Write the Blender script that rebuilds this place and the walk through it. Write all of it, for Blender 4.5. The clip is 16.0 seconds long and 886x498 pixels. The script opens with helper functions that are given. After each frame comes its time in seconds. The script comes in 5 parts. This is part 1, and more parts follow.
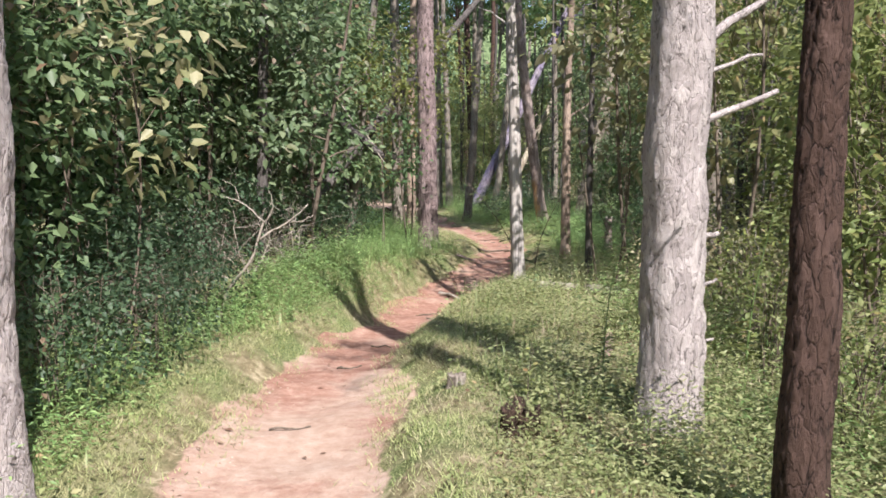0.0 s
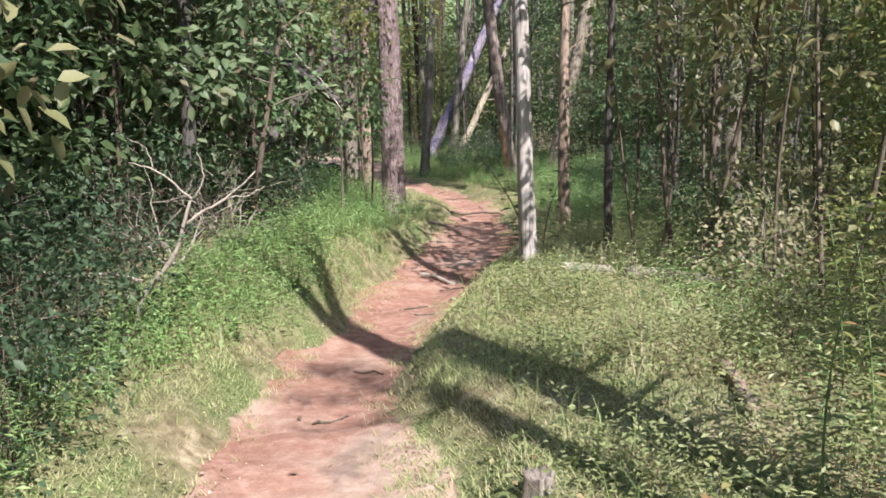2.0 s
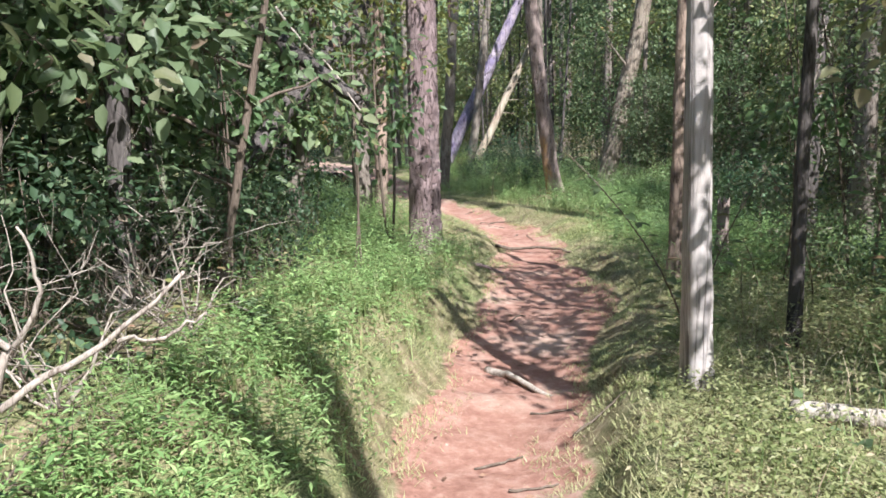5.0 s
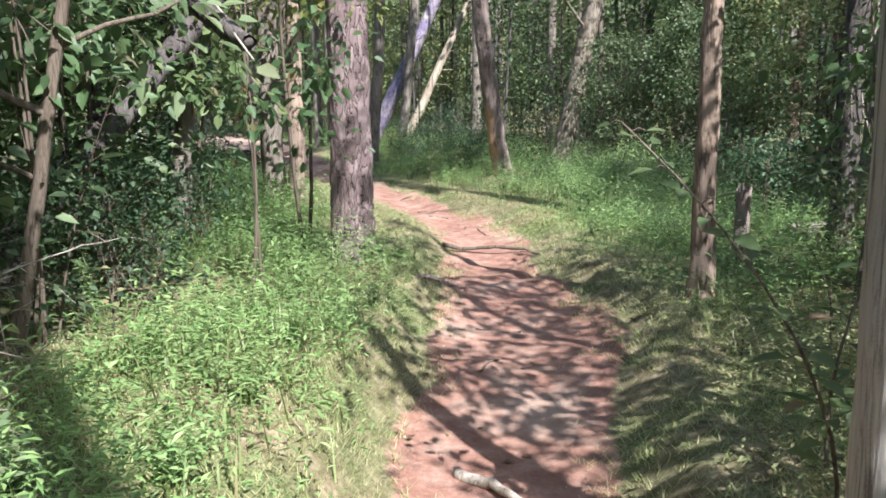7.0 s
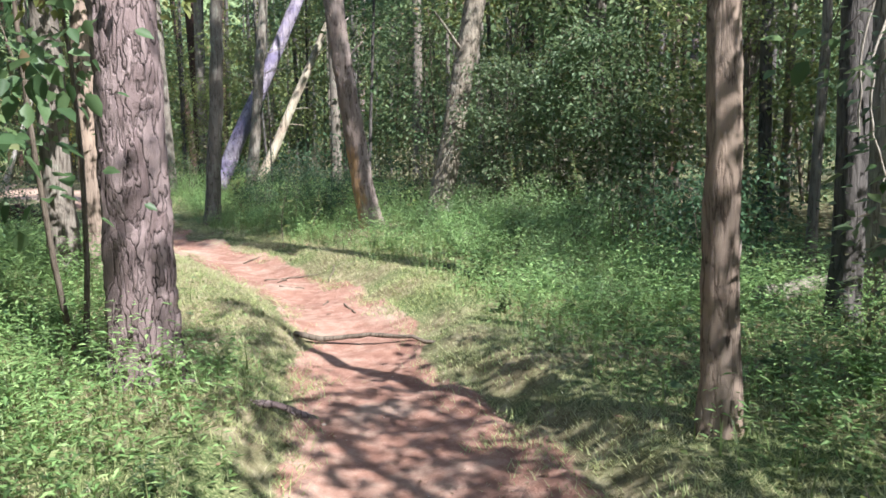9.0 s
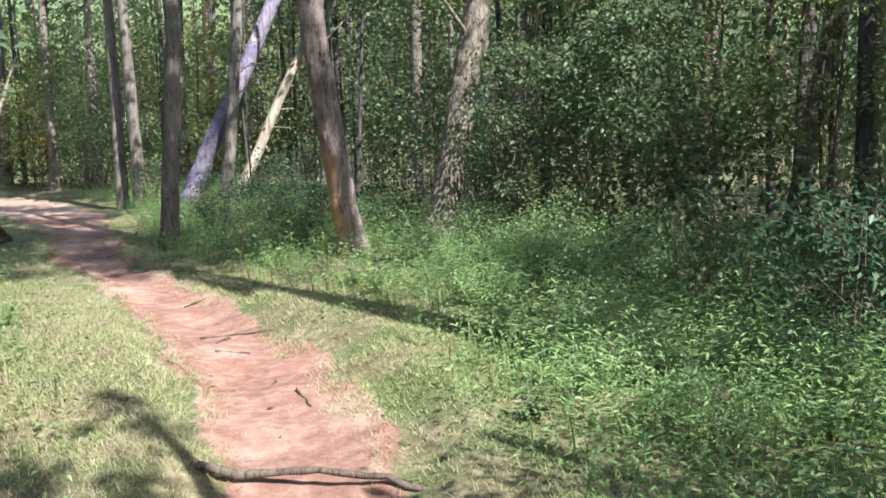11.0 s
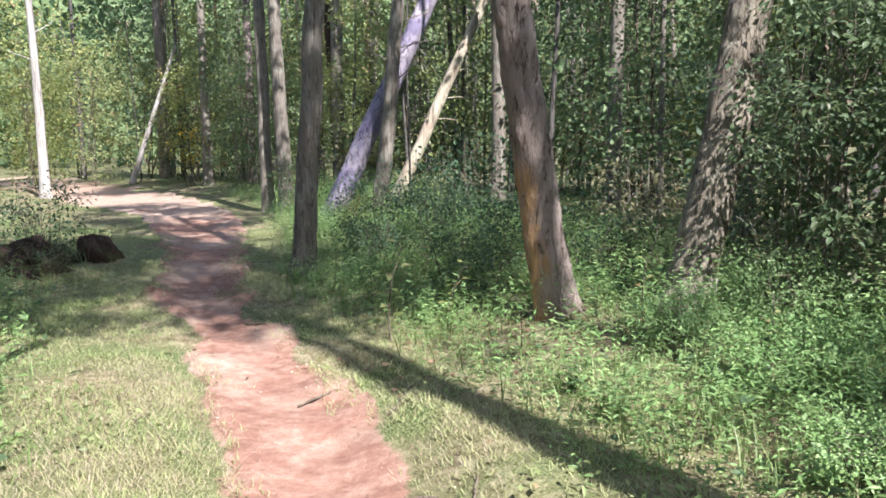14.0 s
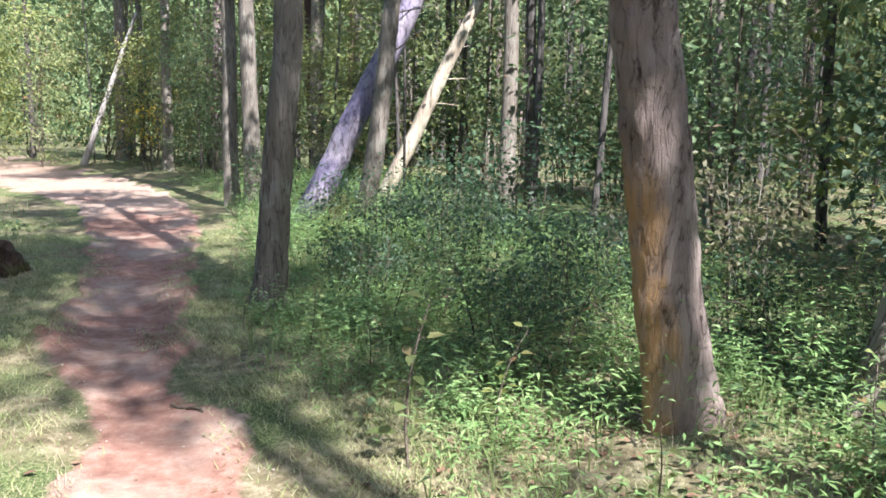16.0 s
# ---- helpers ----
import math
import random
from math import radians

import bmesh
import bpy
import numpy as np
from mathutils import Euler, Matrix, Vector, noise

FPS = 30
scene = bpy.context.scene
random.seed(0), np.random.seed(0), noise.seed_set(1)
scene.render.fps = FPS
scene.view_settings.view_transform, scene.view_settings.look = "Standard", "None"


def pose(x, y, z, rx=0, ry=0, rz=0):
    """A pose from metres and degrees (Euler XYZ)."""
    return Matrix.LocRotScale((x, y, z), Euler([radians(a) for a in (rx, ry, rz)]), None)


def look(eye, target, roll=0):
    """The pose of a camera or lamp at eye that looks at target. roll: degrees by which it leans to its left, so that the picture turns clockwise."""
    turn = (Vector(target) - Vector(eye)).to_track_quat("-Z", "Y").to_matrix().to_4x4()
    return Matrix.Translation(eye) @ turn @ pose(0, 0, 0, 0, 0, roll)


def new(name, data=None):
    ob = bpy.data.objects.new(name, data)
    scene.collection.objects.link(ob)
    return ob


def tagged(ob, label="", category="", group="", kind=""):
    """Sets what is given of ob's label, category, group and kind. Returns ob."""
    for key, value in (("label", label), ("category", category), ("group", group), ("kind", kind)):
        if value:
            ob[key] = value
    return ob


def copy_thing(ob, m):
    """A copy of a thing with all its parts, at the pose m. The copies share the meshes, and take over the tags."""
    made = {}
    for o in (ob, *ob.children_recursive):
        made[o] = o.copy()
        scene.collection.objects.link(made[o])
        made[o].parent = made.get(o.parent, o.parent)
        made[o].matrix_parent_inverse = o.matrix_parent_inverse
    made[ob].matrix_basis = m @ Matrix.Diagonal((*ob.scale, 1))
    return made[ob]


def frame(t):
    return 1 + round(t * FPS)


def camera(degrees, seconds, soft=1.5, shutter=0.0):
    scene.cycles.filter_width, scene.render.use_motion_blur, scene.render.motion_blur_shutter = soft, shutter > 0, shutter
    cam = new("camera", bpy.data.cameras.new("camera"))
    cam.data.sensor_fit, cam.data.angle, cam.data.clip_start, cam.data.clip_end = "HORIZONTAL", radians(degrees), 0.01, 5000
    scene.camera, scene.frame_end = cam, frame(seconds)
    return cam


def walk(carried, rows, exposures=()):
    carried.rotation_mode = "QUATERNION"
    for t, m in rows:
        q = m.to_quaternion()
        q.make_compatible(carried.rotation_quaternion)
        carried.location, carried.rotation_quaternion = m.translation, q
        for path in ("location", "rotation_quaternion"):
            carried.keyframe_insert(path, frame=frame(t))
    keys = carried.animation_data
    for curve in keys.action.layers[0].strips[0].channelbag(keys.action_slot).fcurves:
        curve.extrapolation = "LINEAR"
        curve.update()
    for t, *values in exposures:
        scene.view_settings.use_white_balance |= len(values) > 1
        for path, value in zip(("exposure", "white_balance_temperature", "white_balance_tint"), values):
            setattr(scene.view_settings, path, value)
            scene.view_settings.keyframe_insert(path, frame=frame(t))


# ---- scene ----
cam = camera(55.5, 16.0, soft=1.65)
METRES, EYE, TILT, LEAN, TURN = 19.4, 1.55, -5.2, 0.0, 0.0
ROWS = [
    (0.0, 0.0, 0.0, 0.0, -0.0, 0.0, -0.0),
    (0.5, -0.0097, 0.0323, 0.0018, -2.56, -1.56, 0.2),
    (1.0, -0.012, 0.0668, 0.0022, -4.27, -2.36, 0.73),
    (1.5, -0.0194, 0.0973, 0.0063, -4.32, -2.56, 0.71),
    (2.0, -0.0249, 0.1271, 0.0115, -4.21, -3.41, 1.35),
    (2.5, -0.0275, 0.1586, 0.0152, -3.57, -2.46, 2.0),
    (3.0, -0.034, 0.1913, 0.0194, -4.13, -4.14, 1.15),
    (3.5, -0.0341, 0.2213, 0.0224, -4.66, -4.74, 1.25),
    (4.0, -0.0382, 0.2512, 0.0263, -4.28, -4.35, 1.12),
    (6.5, -0.0439, 0.406, 0.0366, -6.24, -2.66, 0.18),
    (7.0, -0.0364, 0.4363, 0.037, -9.57, -5.03, 1.11),
    (7.5, -0.0339, 0.466, 0.0409, -15.09, -4.38, 1.71),
    (8.0, -0.0237, 0.4956, 0.0419, -18.61, -2.29, 2.57),
    (8.5, -0.0163, 0.529, 0.0408, -18.65, -2.15, 2.61),
    (9.0, -0.0097, 0.5636, 0.0419, -18.87, -2.31, 2.76),
    (9.5, 0.0001, 0.5965, 0.0473, -18.75, -1.99, 3.27),
    (12.0, 0.0482, 0.7306, 0.0592, -17.57, -2.69, 1.72),
    (12.5, 0.0524, 0.7587, 0.0628, -14.5, -3.9, 1.6),
    (13.0, 0.055, 0.7876, 0.0676, -9.27, -3.06, 2.12),
    (13.5, 0.0504, 0.8157, 0.0734, -7.89, -2.56, 1.53),
    (14.0, 0.0522, 0.8457, 0.0753, -7.84, -2.34, 1.58),
    (14.5, 0.0522, 0.8744, 0.0774, -8.0, -2.05, 1.46),
    (15.0, 0.054, 0.9074, 0.0784, -9.2, -1.89, 1.37),
    (15.5, 0.055, 0.9432, 0.0817, -9.2, -2.02, 1.46),
    (16.0, 0.0509, 0.9743, 0.0862, -9.64, -3.07, -0.27),
]
walk(cam, [(t, pose(0, 0, EYE, TILT, LEAN, TURN) @ pose(METRES * x, METRES * y, METRES * z, 90 + pitch, roll, yaw)) for t, x, y, z, yaw, pitch, roll in ROWS], exposures=[(0.0, 0.97, 6600, 13), (4.0, 1.12, 6350, 13), (7.0, 1.28, 6200, 11), (9.5, 1.32, 6200, 8), (12.5, 1.22, 6250, 10), (14.5, 1.45, 6250, 11), (16.0, 1.6, 6150, 11)])

# ---- world and light ----
SUN = Vector((0.262, -0.616, 0.743)).normalized()
world = bpy.data.worlds.new("sky")
scene.world = world
world.use_nodes = True
wn = world.node_tree.nodes
sky = wn.new("ShaderNodeTexSky")
sky.sky_type = 'NISHITA'
sky.sun_disc = False
sky.sun_elevation = math.asin(SUN.z)
sky.sun_rotation = math.atan2(SUN.x, SUN.y)
wn["Background"].inputs["Strength"].default_value = 0.135
world.node_tree.links.new(sky.outputs[0], wn["Background"].inputs["Color"])
sun_data = bpy.data.lights.new("sun", 'SUN')
sun_data.energy = 5.0
sun_data.angle = radians(0.55)
sun_data.color = (1.0, 0.965, 0.92)
sun = new("sun", sun_data)
sun.matrix_world = look(SUN * 60, (0, 0, 0))


# ---- material helpers ----
class Nodes:
    def __init__(self, name):
        self.m = bpy.data.materials.new(name)
        self.m.use_nodes = True
        self.t = self.m.node_tree
        self.t.nodes.clear()
        self.out = self.t.nodes.new("ShaderNodeOutputMaterial")

    def add(self, kind, **props):
        n = self.t.nodes.new(kind)
        ins = props.pop("ins", {})
        for k, v in props.items():
            setattr(n, k, v)
        for k, v in ins.items():
            if isinstance(v, bpy.types.NodeSocket):
                self.t.links.new(v, n.inputs[k])
            else:
                n.inputs[k].default_value = v
        return n

    def noise(self, co, scale, detail=4.0, rough=0.6):
        return self.add("ShaderNodeTexNoise", ins={"Vector": co, "Scale": scale, "Detail": detail, "Roughness": rough}).outputs[0]

    def ramp(self, fac, stops):
        n = self.add("ShaderNodeValToRGB", ins={"Fac": fac})
        e = n.color_ramp.elements
        e[0].position, e[0].color = stops[0][0], (*stops[0][1], 1)
        e[1].position, e[1].color = stops[-1][0], (*stops[-1][1], 1)
        for p, c in stops[1:-1]:
            k = e.new(p)
            k.color = (*c, 1)
        return n.outputs[0]

    def mix(self, fac, a, b, blend="MIX"):
        n = self.add("ShaderNodeMix", data_type='RGBA', blend_type=blend, ins={0: fac})
        for s, v in ((6, a), (7, b)):
            if isinstance(v, bpy.types.NodeSocket):
                self.t.links.new(v, n.inputs[s])
            else:
                n.inputs[s].default_value = (*v, 1)
        return n.outputs[2]

    def math(self, op, a, b=0.0):
        return self.add("ShaderNodeMath", operation=op, ins={0: a, 1: b}).outputs[0]

    def done(self, shader):
        self.t.links.new(shader, self.out.inputs[0])
        return self.m


def leaf_material(name, dark, mid, light, through_light=0.46, rough=0.45, dead=None, patch=None):
    k = Nodes(name)
    geo = k.add("ShaderNodeNewGeometry")
    info = k.add("ShaderNodeObjectInfo")
    stops = [(0.0, dark), (0.45, mid), (0.9, light)]
    if dead:
        stops += [(0.93, light), (0.97, dead)]
    col = k.ramp(geo.outputs["Random Per Island"], stops)
    tone = k.add("ShaderNodeHueSaturation", ins={"Color": col,
                 "Saturation": k.add("ShaderNodeMapRange", ins={0: info.outputs["Random"], 3: 1.0, 4: 0.72}).outputs[0],
                 "Hue": k.add("ShaderNodeMapRange", ins={0: k.math('FRACT', k.math('MULTIPLY', info.outputs["Random"], 7.3)), 3: 0.478, 4: 0.515}).outputs[0],
                 "Value": k.add("ShaderNodeMapRange", ins={0: k.math('FRACT', k.math('MULTIPLY', info.outputs["Random"], 13.7)), 3: 0.75, 4: 1.4}).outputs[0]})
    co = k.add("ShaderNodeTexCoord").outputs["Object"]
    spots = k.noise(co, 60.0, 3)
    col = k.mix(k.math('MULTIPLY', spots, 0.5), tone.outputs[0], mid)
    if patch:
        col = k.mix(k.ramp(k.noise(co, 1.9, 5, 0.65), [(0.44, (0, 0, 0)), (0.6, (0.8, 0.8, 0.8))]), col, patch)
    p = k.add("ShaderNodeBsdfPrincipled", ins={"Base Color": col, "Roughness": rough})
    p.inputs["Specular IOR Level"].default_value = 0.4
    warm = k.mix(0.5, col, light)
    tr = k.add("ShaderNodeBsdfTranslucent", ins={"Color": warm})
    mx = k.add("ShaderNodeMixShader", ins={0: through_light, 1: p.outputs[0], 2: tr.outputs[0]})
    return k.done(mx.outputs[0])


def bark_material(name, plate, plate2, crack, cells=9.0, stretch=0.35, blotch=None, bump=0.6, lichen=None, gap_w=0.22, furrow_w=0.9, scar=None, gap_to=0.16):
    k = Nodes(name)
    co = k.add("ShaderNodeTexCoord").outputs["Object"]
    mp = k.add("ShaderNodeMapping", ins={"Vector": co, "Scale": (1, 1, stretch)}).outputs[0]
    warp = k.add("ShaderNodeMix", data_type='RGBA', blend_type='LINEAR_LIGHT', ins={0: 0.16, 6: mp})
    k.t.links.new(k.add("ShaderNodeTexNoise", ins={"Vector": mp, "Scale": 8.0, "Detail": 4.0}).outputs["Color"], warp.inputs[7])
    vor = k.add("ShaderNodeTexVoronoi", feature='DISTANCE_TO_EDGE', ins={"Vector": warp.outputs[2], "Scale": cells})
    cell = k.add("ShaderNodeTexVoronoi", ins={"Vector": warp.outputs[2], "Scale": cells})
    gap = k.add("ShaderNodeMapRange", ins={0: vor.outputs[0], 1: 0.0, 2: gap_to}).outputs[0]
    furrow = k.add("ShaderNodeTexNoise", ins={"Vector": mp, "Scale": cells * 1.6, "Detail": 7.0, "Roughness": 0.68, "Distortion": 0.5}).outputs[0]
    fine = k.noise(co, 120.0, 5, 0.7)
    big = k.noise(co, 1.7, 3)
    relief = k.math('ADD', k.math('MULTIPLY', gap, gap_w), k.math('ADD', k.math('MULTIPLY', furrow, furrow_w), k.math('MULTIPLY', fine, 0.22)))
    level = k.add("ShaderNodeMapRange", ins={0: relief, 1: 0.40, 2: 1.05}).outputs[0]
    tone = k.mix(cell.outputs["Color"], plate, plate2)
    if blotch:
        tone = k.mix(k.ramp(big, [(0.45, (0, 0, 0)), (0.6, (1, 1, 1))]), tone, blotch)
    if lichen:
        tone = k.mix(k.ramp(k.noise(co, 6.0, 4), [(0.55, (0, 0, 0)), (0.68, (0.7, 0.7, 0.7))]), tone, lichen)
    col = k.mix(k.ramp(level, [(0.12, (0, 0, 0)), (0.38, (0.75, 0.75, 0.75)), (0.7, (1, 1, 1))]), crack, tone)
    if scar:
        # bare wood low on one side, where the bark has come away
        tint, top, side, lean = scar
        sx, sy, sz = k.add("ShaderNodeSeparateXYZ", ins={0: co}).outputs
        across = k.math('MULTIPLY', k.math('SUBTRACT', sx, k.math('MULTIPLY', sz, lean)), side)
        ragged = k.math('MULTIPLY', k.math('SUBTRACT', k.noise(mp, 7.0, 5), 0.5), 0.35)
        inside = k.add("ShaderNodeMapRange", ins={0: k.math('ADD', across, ragged), 1: 0.09, 2: 0.15}).outputs[0]
        below = k.add("ShaderNodeMapRange", ins={0: k.math('ADD', sz, k.math('MULTIPLY', ragged, 2.0)), 1: top, 2: top - 0.15}).outputs[0]
        streak = k.ramp(furrow, [(0.35, (0.1, 0.1, 0.1)), (0.55, (0.9, 0.9, 0.9))])
        col = k.mix(k.math('MULTIPLY', k.math('MULTIPLY', inside, below), streak), col, tint)
    b = k.add("ShaderNodeBump", ins={"Height": relief, "Strength": bump, "Distance": 0.025})
    p = k.add("ShaderNodeBsdfPrincipled", ins={"Base Color": col, "Roughness": 0.9, "Normal": b.outputs[0]})
    p.inputs["Specular IOR Level"].default_value = 0.2
    return k.done(p.outputs[0])


M_leaf = leaf_material("leaf_green", (0.0358, 0.0706, 0.0312), (0.0819, 0.146, 0.0595), (0.16, 0.244, 0.106), dead=(0.256, 0.142, 0.0851))
M_leaf_deep = leaf_material("leaf_deep_green", (0.023, 0.0543, 0.0284), (0.0563, 0.114, 0.0567), (0.109, 0.184, 0.0964))
M_leaf_yellow = leaf_material("leaf_yellow_green", (0.081, 0.118, 0.0312), (0.184, 0.231, 0.0703), (0.338, 0.362, 0.133), dead=(0.383, 0.212, 0.109))
M_leaf_mix = leaf_material("leaf_mixed_green", (0.041, 0.076, 0.034), (0.109, 0.179, 0.0737), (0.243, 0.315, 0.149), dead=(0.256, 0.13, 0.0992))
M_verge = leaf_material("verge_leaves", (0.09, 0.14, 0.045), (0.21, 0.27, 0.11), (0.44, 0.46, 0.25), 0.35, dead=(0.52, 0.45, 0.30), patch=(0.30, 0.32, 0.16))
M_leaf_fade = leaf_material("leaf_fading", (0.12, 0.13, 0.05), (0.23, 0.23, 0.11), (0.42, 0.38, 0.24), 0.45, dead=(0.30, 0.17, 0.11))
M_canopy = leaf_material("canopy_leaf", (0.0256, 0.0652, 0.0198), (0.064, 0.13, 0.0355), (0.128, 0.207, 0.0567))
M_pine = leaf_material("pine_needles", (0.02, 0.05, 0.015), (0.04, 0.085, 0.025), (0.07, 0.12, 0.04), 0.2)
M_grass = leaf_material("grass_blades", (0.075, 0.14, 0.042), (0.16, 0.26, 0.085), (0.30, 0.40, 0.155), 0.4, dead=(0.435, 0.336, 0.19), patch=(0.23, 0.27, 0.11))
M_turf = leaf_material("turf_blades", (0.10, 0.165, 0.052), (0.22, 0.285, 0.105), (0.41, 0.44, 0.21), 0.35, dead=(0.56, 0.49, 0.33), patch=(0.40, 0.37, 0.22))
M_stilt = leaf_material("stilt_grass_leaves", (0.085, 0.175, 0.06), (0.18, 0.315, 0.11), (0.35, 0.49, 0.205), 0.4, patch=(0.20, 0.29, 0.115))
M_straw = leaf_material("dry_straw", (0.30, 0.23, 0.14), (0.46, 0.38, 0.25), (0.60, 0.53, 0.39), 0.2, 0.7)
M_litter = leaf_material("leaf_litter", (0.07, 0.04, 0.022), (0.15, 0.085, 0.045), (0.27, 0.18, 0.10), 0.1, 0.8)
M_pebble = leaf_material("pebble_clay", (0.22, 0.13, 0.10), (0.36, 0.25, 0.20), (0.52, 0.44, 0.38), 0.02, 0.9)
M_moss = leaf_material("moss", (0.07, 0.10, 0.012), (0.16, 0.19, 0.02), (0.28, 0.28, 0.04), 0.2, 0.9)
M_flower = leaf_material("yellow_petals", (0.5, 0.36, 0.02), (0.7, 0.5, 0.03), (0.8, 0.62, 0.08), 0.3)

B_pine = bark_material("pine_bark_pale", (0.36, 0.315, 0.315), (0.54, 0.485, 0.48), (0.12, 0.10, 0.098), 14, 0.42, bump=1.0, gap_w=0.15, furrow_w=0.95, gap_to=0.07)
# red-brown pine bark, its colour lowered further to imitate shade on the trunk
B_shadepine = bark_material("pine_bark_shade_dark", (0.064, 0.038, 0.030), (0.120, 0.075, 0.064), (0.015, 0.01, 0.009), 16, 0.35, bump=1.0, gap_w=0.18, furrow_w=0.9, gap_to=0.1)
B_oak = bark_material("bark_purple_brown", (0.20, 0.145, 0.145), (0.35, 0.27, 0.27), (0.03, 0.022, 0.022), 14, 0.28, bump=1.0, gap_w=0.32, furrow_w=0.8, gap_to=0.1)
B_brown = bark_material("bark_brown", (0.23, 0.17, 0.14), (0.34, 0.265, 0.22), (0.085, 0.062, 0.05), 16, 0.18, (0.40, 0.30, 0.24), 0.5)
B_cherry = bark_material("bark_peeling_pink_brown", (0.25, 0.195, 0.18), (0.45, 0.37, 0.34), (0.06, 0.042, 0.036), 13, 0.25, (0.27, 0.21, 0.19), 0.9, gap_w=0.14, furrow_w=0.95, gap_to=0.1, scar=((0.40, 0.24, 0.12), 1.15, -1.0, -0.12))
B_grey = bark_material("bark_grey", (0.19, 0.16, 0.135), (0.28, 0.245, 0.215), (0.075, 0.062, 0.054), 18, 0.14, lichen=(0.33, 0.33, 0.28), bump=0.5)
B_stout = bark_material("bark_grey_brown", (0.20, 0.165, 0.13), (0.33, 0.285, 0.235), (0.07, 0.055, 0.045), 14, 0.22, lichen=(0.34, 0.33, 0.26), bump=0.8, gap_w=0.3, furrow_w=0.8, gap_to=0.1, scar=((0.72, 0.70, 0.64), 0.42, 0.8, 0.24))
B_pale = bark_material("bark_bleached", (0.40, 0.37, 0.36), (0.54, 0.505, 0.49), (0.14, 0.12, 0.115), 12, 0.05, (0.42, 0.38, 0.36), 0.4)
B_blonde = bark_material("bare_wood_blonde", (0.42, 0.37, 0.29), (0.56, 0.51, 0.41), (0.15, 0.12, 0.09), 10, 0.05, (0.38, 0.30, 0.24), 0.4)
# grey bark with the bluish cast of shade put into its colour
B_violet_shade = bark_material("bark_grey_violet_shade", (0.24, 0.205, 0.27), (0.40, 0.355, 0.40), (0.07, 0.055, 0.08), 10, 0.3, (0.22, 0.19, 0.30), 0.5)
# dark grey bark; on some brown trunks its darkness stands in for shade
B_darkgrey_shade = bark_material("bark_dark_grey_and_shade", (0.085, 0.075, 0.072), (0.15, 0.135, 0.13), (0.03, 0.026, 0.025), 14, 0.2, bump=0.8)
B_twig = bark_material("twig_bark", (0.13, 0.10, 0.08), (0.20, 0.165, 0.135), (0.05, 0.04, 0.03), 30, 0.1, bump=0.3)
B_deadwood = bark_material("dead_twig", (0.34, 0.30, 0.26), (0.46, 0.41, 0.36), (0.15, 0.12, 0.10), 30, 0.1, bump=0.3)
B_log = bark_material("log_wood", (0.33, 0.30, 0.26), (0.45, 0.41, 0.36), (0.12, 0.10, 0.08), 14, 0.1, bump=0.5)
B_rot = bark_material("rotten_wood", (0.055, 0.036, 0.028), (0.10, 0.065, 0.05), (0.02, 0.014, 0.012), 22, 0.3, bump=0.9, lichen=(0.08, 0.10, 0.03))


# ---- mesh helpers ----
def vnoise(x, y, seed=0):
    xi, yi = np.floor(x).astype(np.int64), np.floor(y).astype(np.int64)
    fx, fy = x - xi, y - yi
    fx, fy = fx * fx * (3 - 2 * fx), fy * fy * (3 - 2 * fy)

    def hsh(a, b):
        n = (a * 374761393 + b * 668265263 + seed * 974634777) & 0x7fffffff
        n = ((n ^ (n >> 13)) * 1274126177) & 0x7fffffff
        return ((n ^ (n >> 16)) & 0xffff) / 65535.0
    return (hsh(xi, yi) * (1 - fx) + hsh(xi + 1, yi) * fx) * (1 - fy) + (hsh(xi, yi + 1) * (1 - fx) + hsh(xi + 1, yi + 1) * fx) * fy


def sstep(a, b, x):
    t = np.clip((x - a) / (b - a), 0, 1)
    return t * t * (3 - 2 * t)


def make_mesh(name, V, F, material, smooth=True):
    V, F = np.asarray(V, np.float32), np.asarray(F, np.int32)
    k = F.shape[1]
    me = bpy.data.meshes.new(name)
    me.vertices.add(len(V))
    me.vertices.foreach_set("co", V.ravel())
    me.loops.add(F.size)
    me.loops.foreach_set("vertex_index", F.ravel())
    me.polygons.add(len(F))
    me.polygons.foreach_set("loop_start", np.arange(0, F.size, k, dtype=np.int32))
    me.polygons.foreach_set("loop_total", np.full(len(F), k, np.int32))
    me.polygons.foreach_set("use_smooth", np.full(len(F), smooth))
    me.update(calc_edges=True)
    me.validate()
    me.materials.append(material)
    return me


def part(name, mesh, parent=None, label="", at=None):
    ob = new(name, mesh)
    if parent is not None:
        ob.parent = parent
    if at is not None:
        ob.matrix_basis = at
    if label:
        ob["label"] = label
    return ob


def join(pieces):
    V, F, o = [], [], 0
    for v, f in pieces:
        V.append(v)
        F.append(np.asarray(f) + o)
        o += len(v)
    return np.concatenate(V), np.concatenate(F)


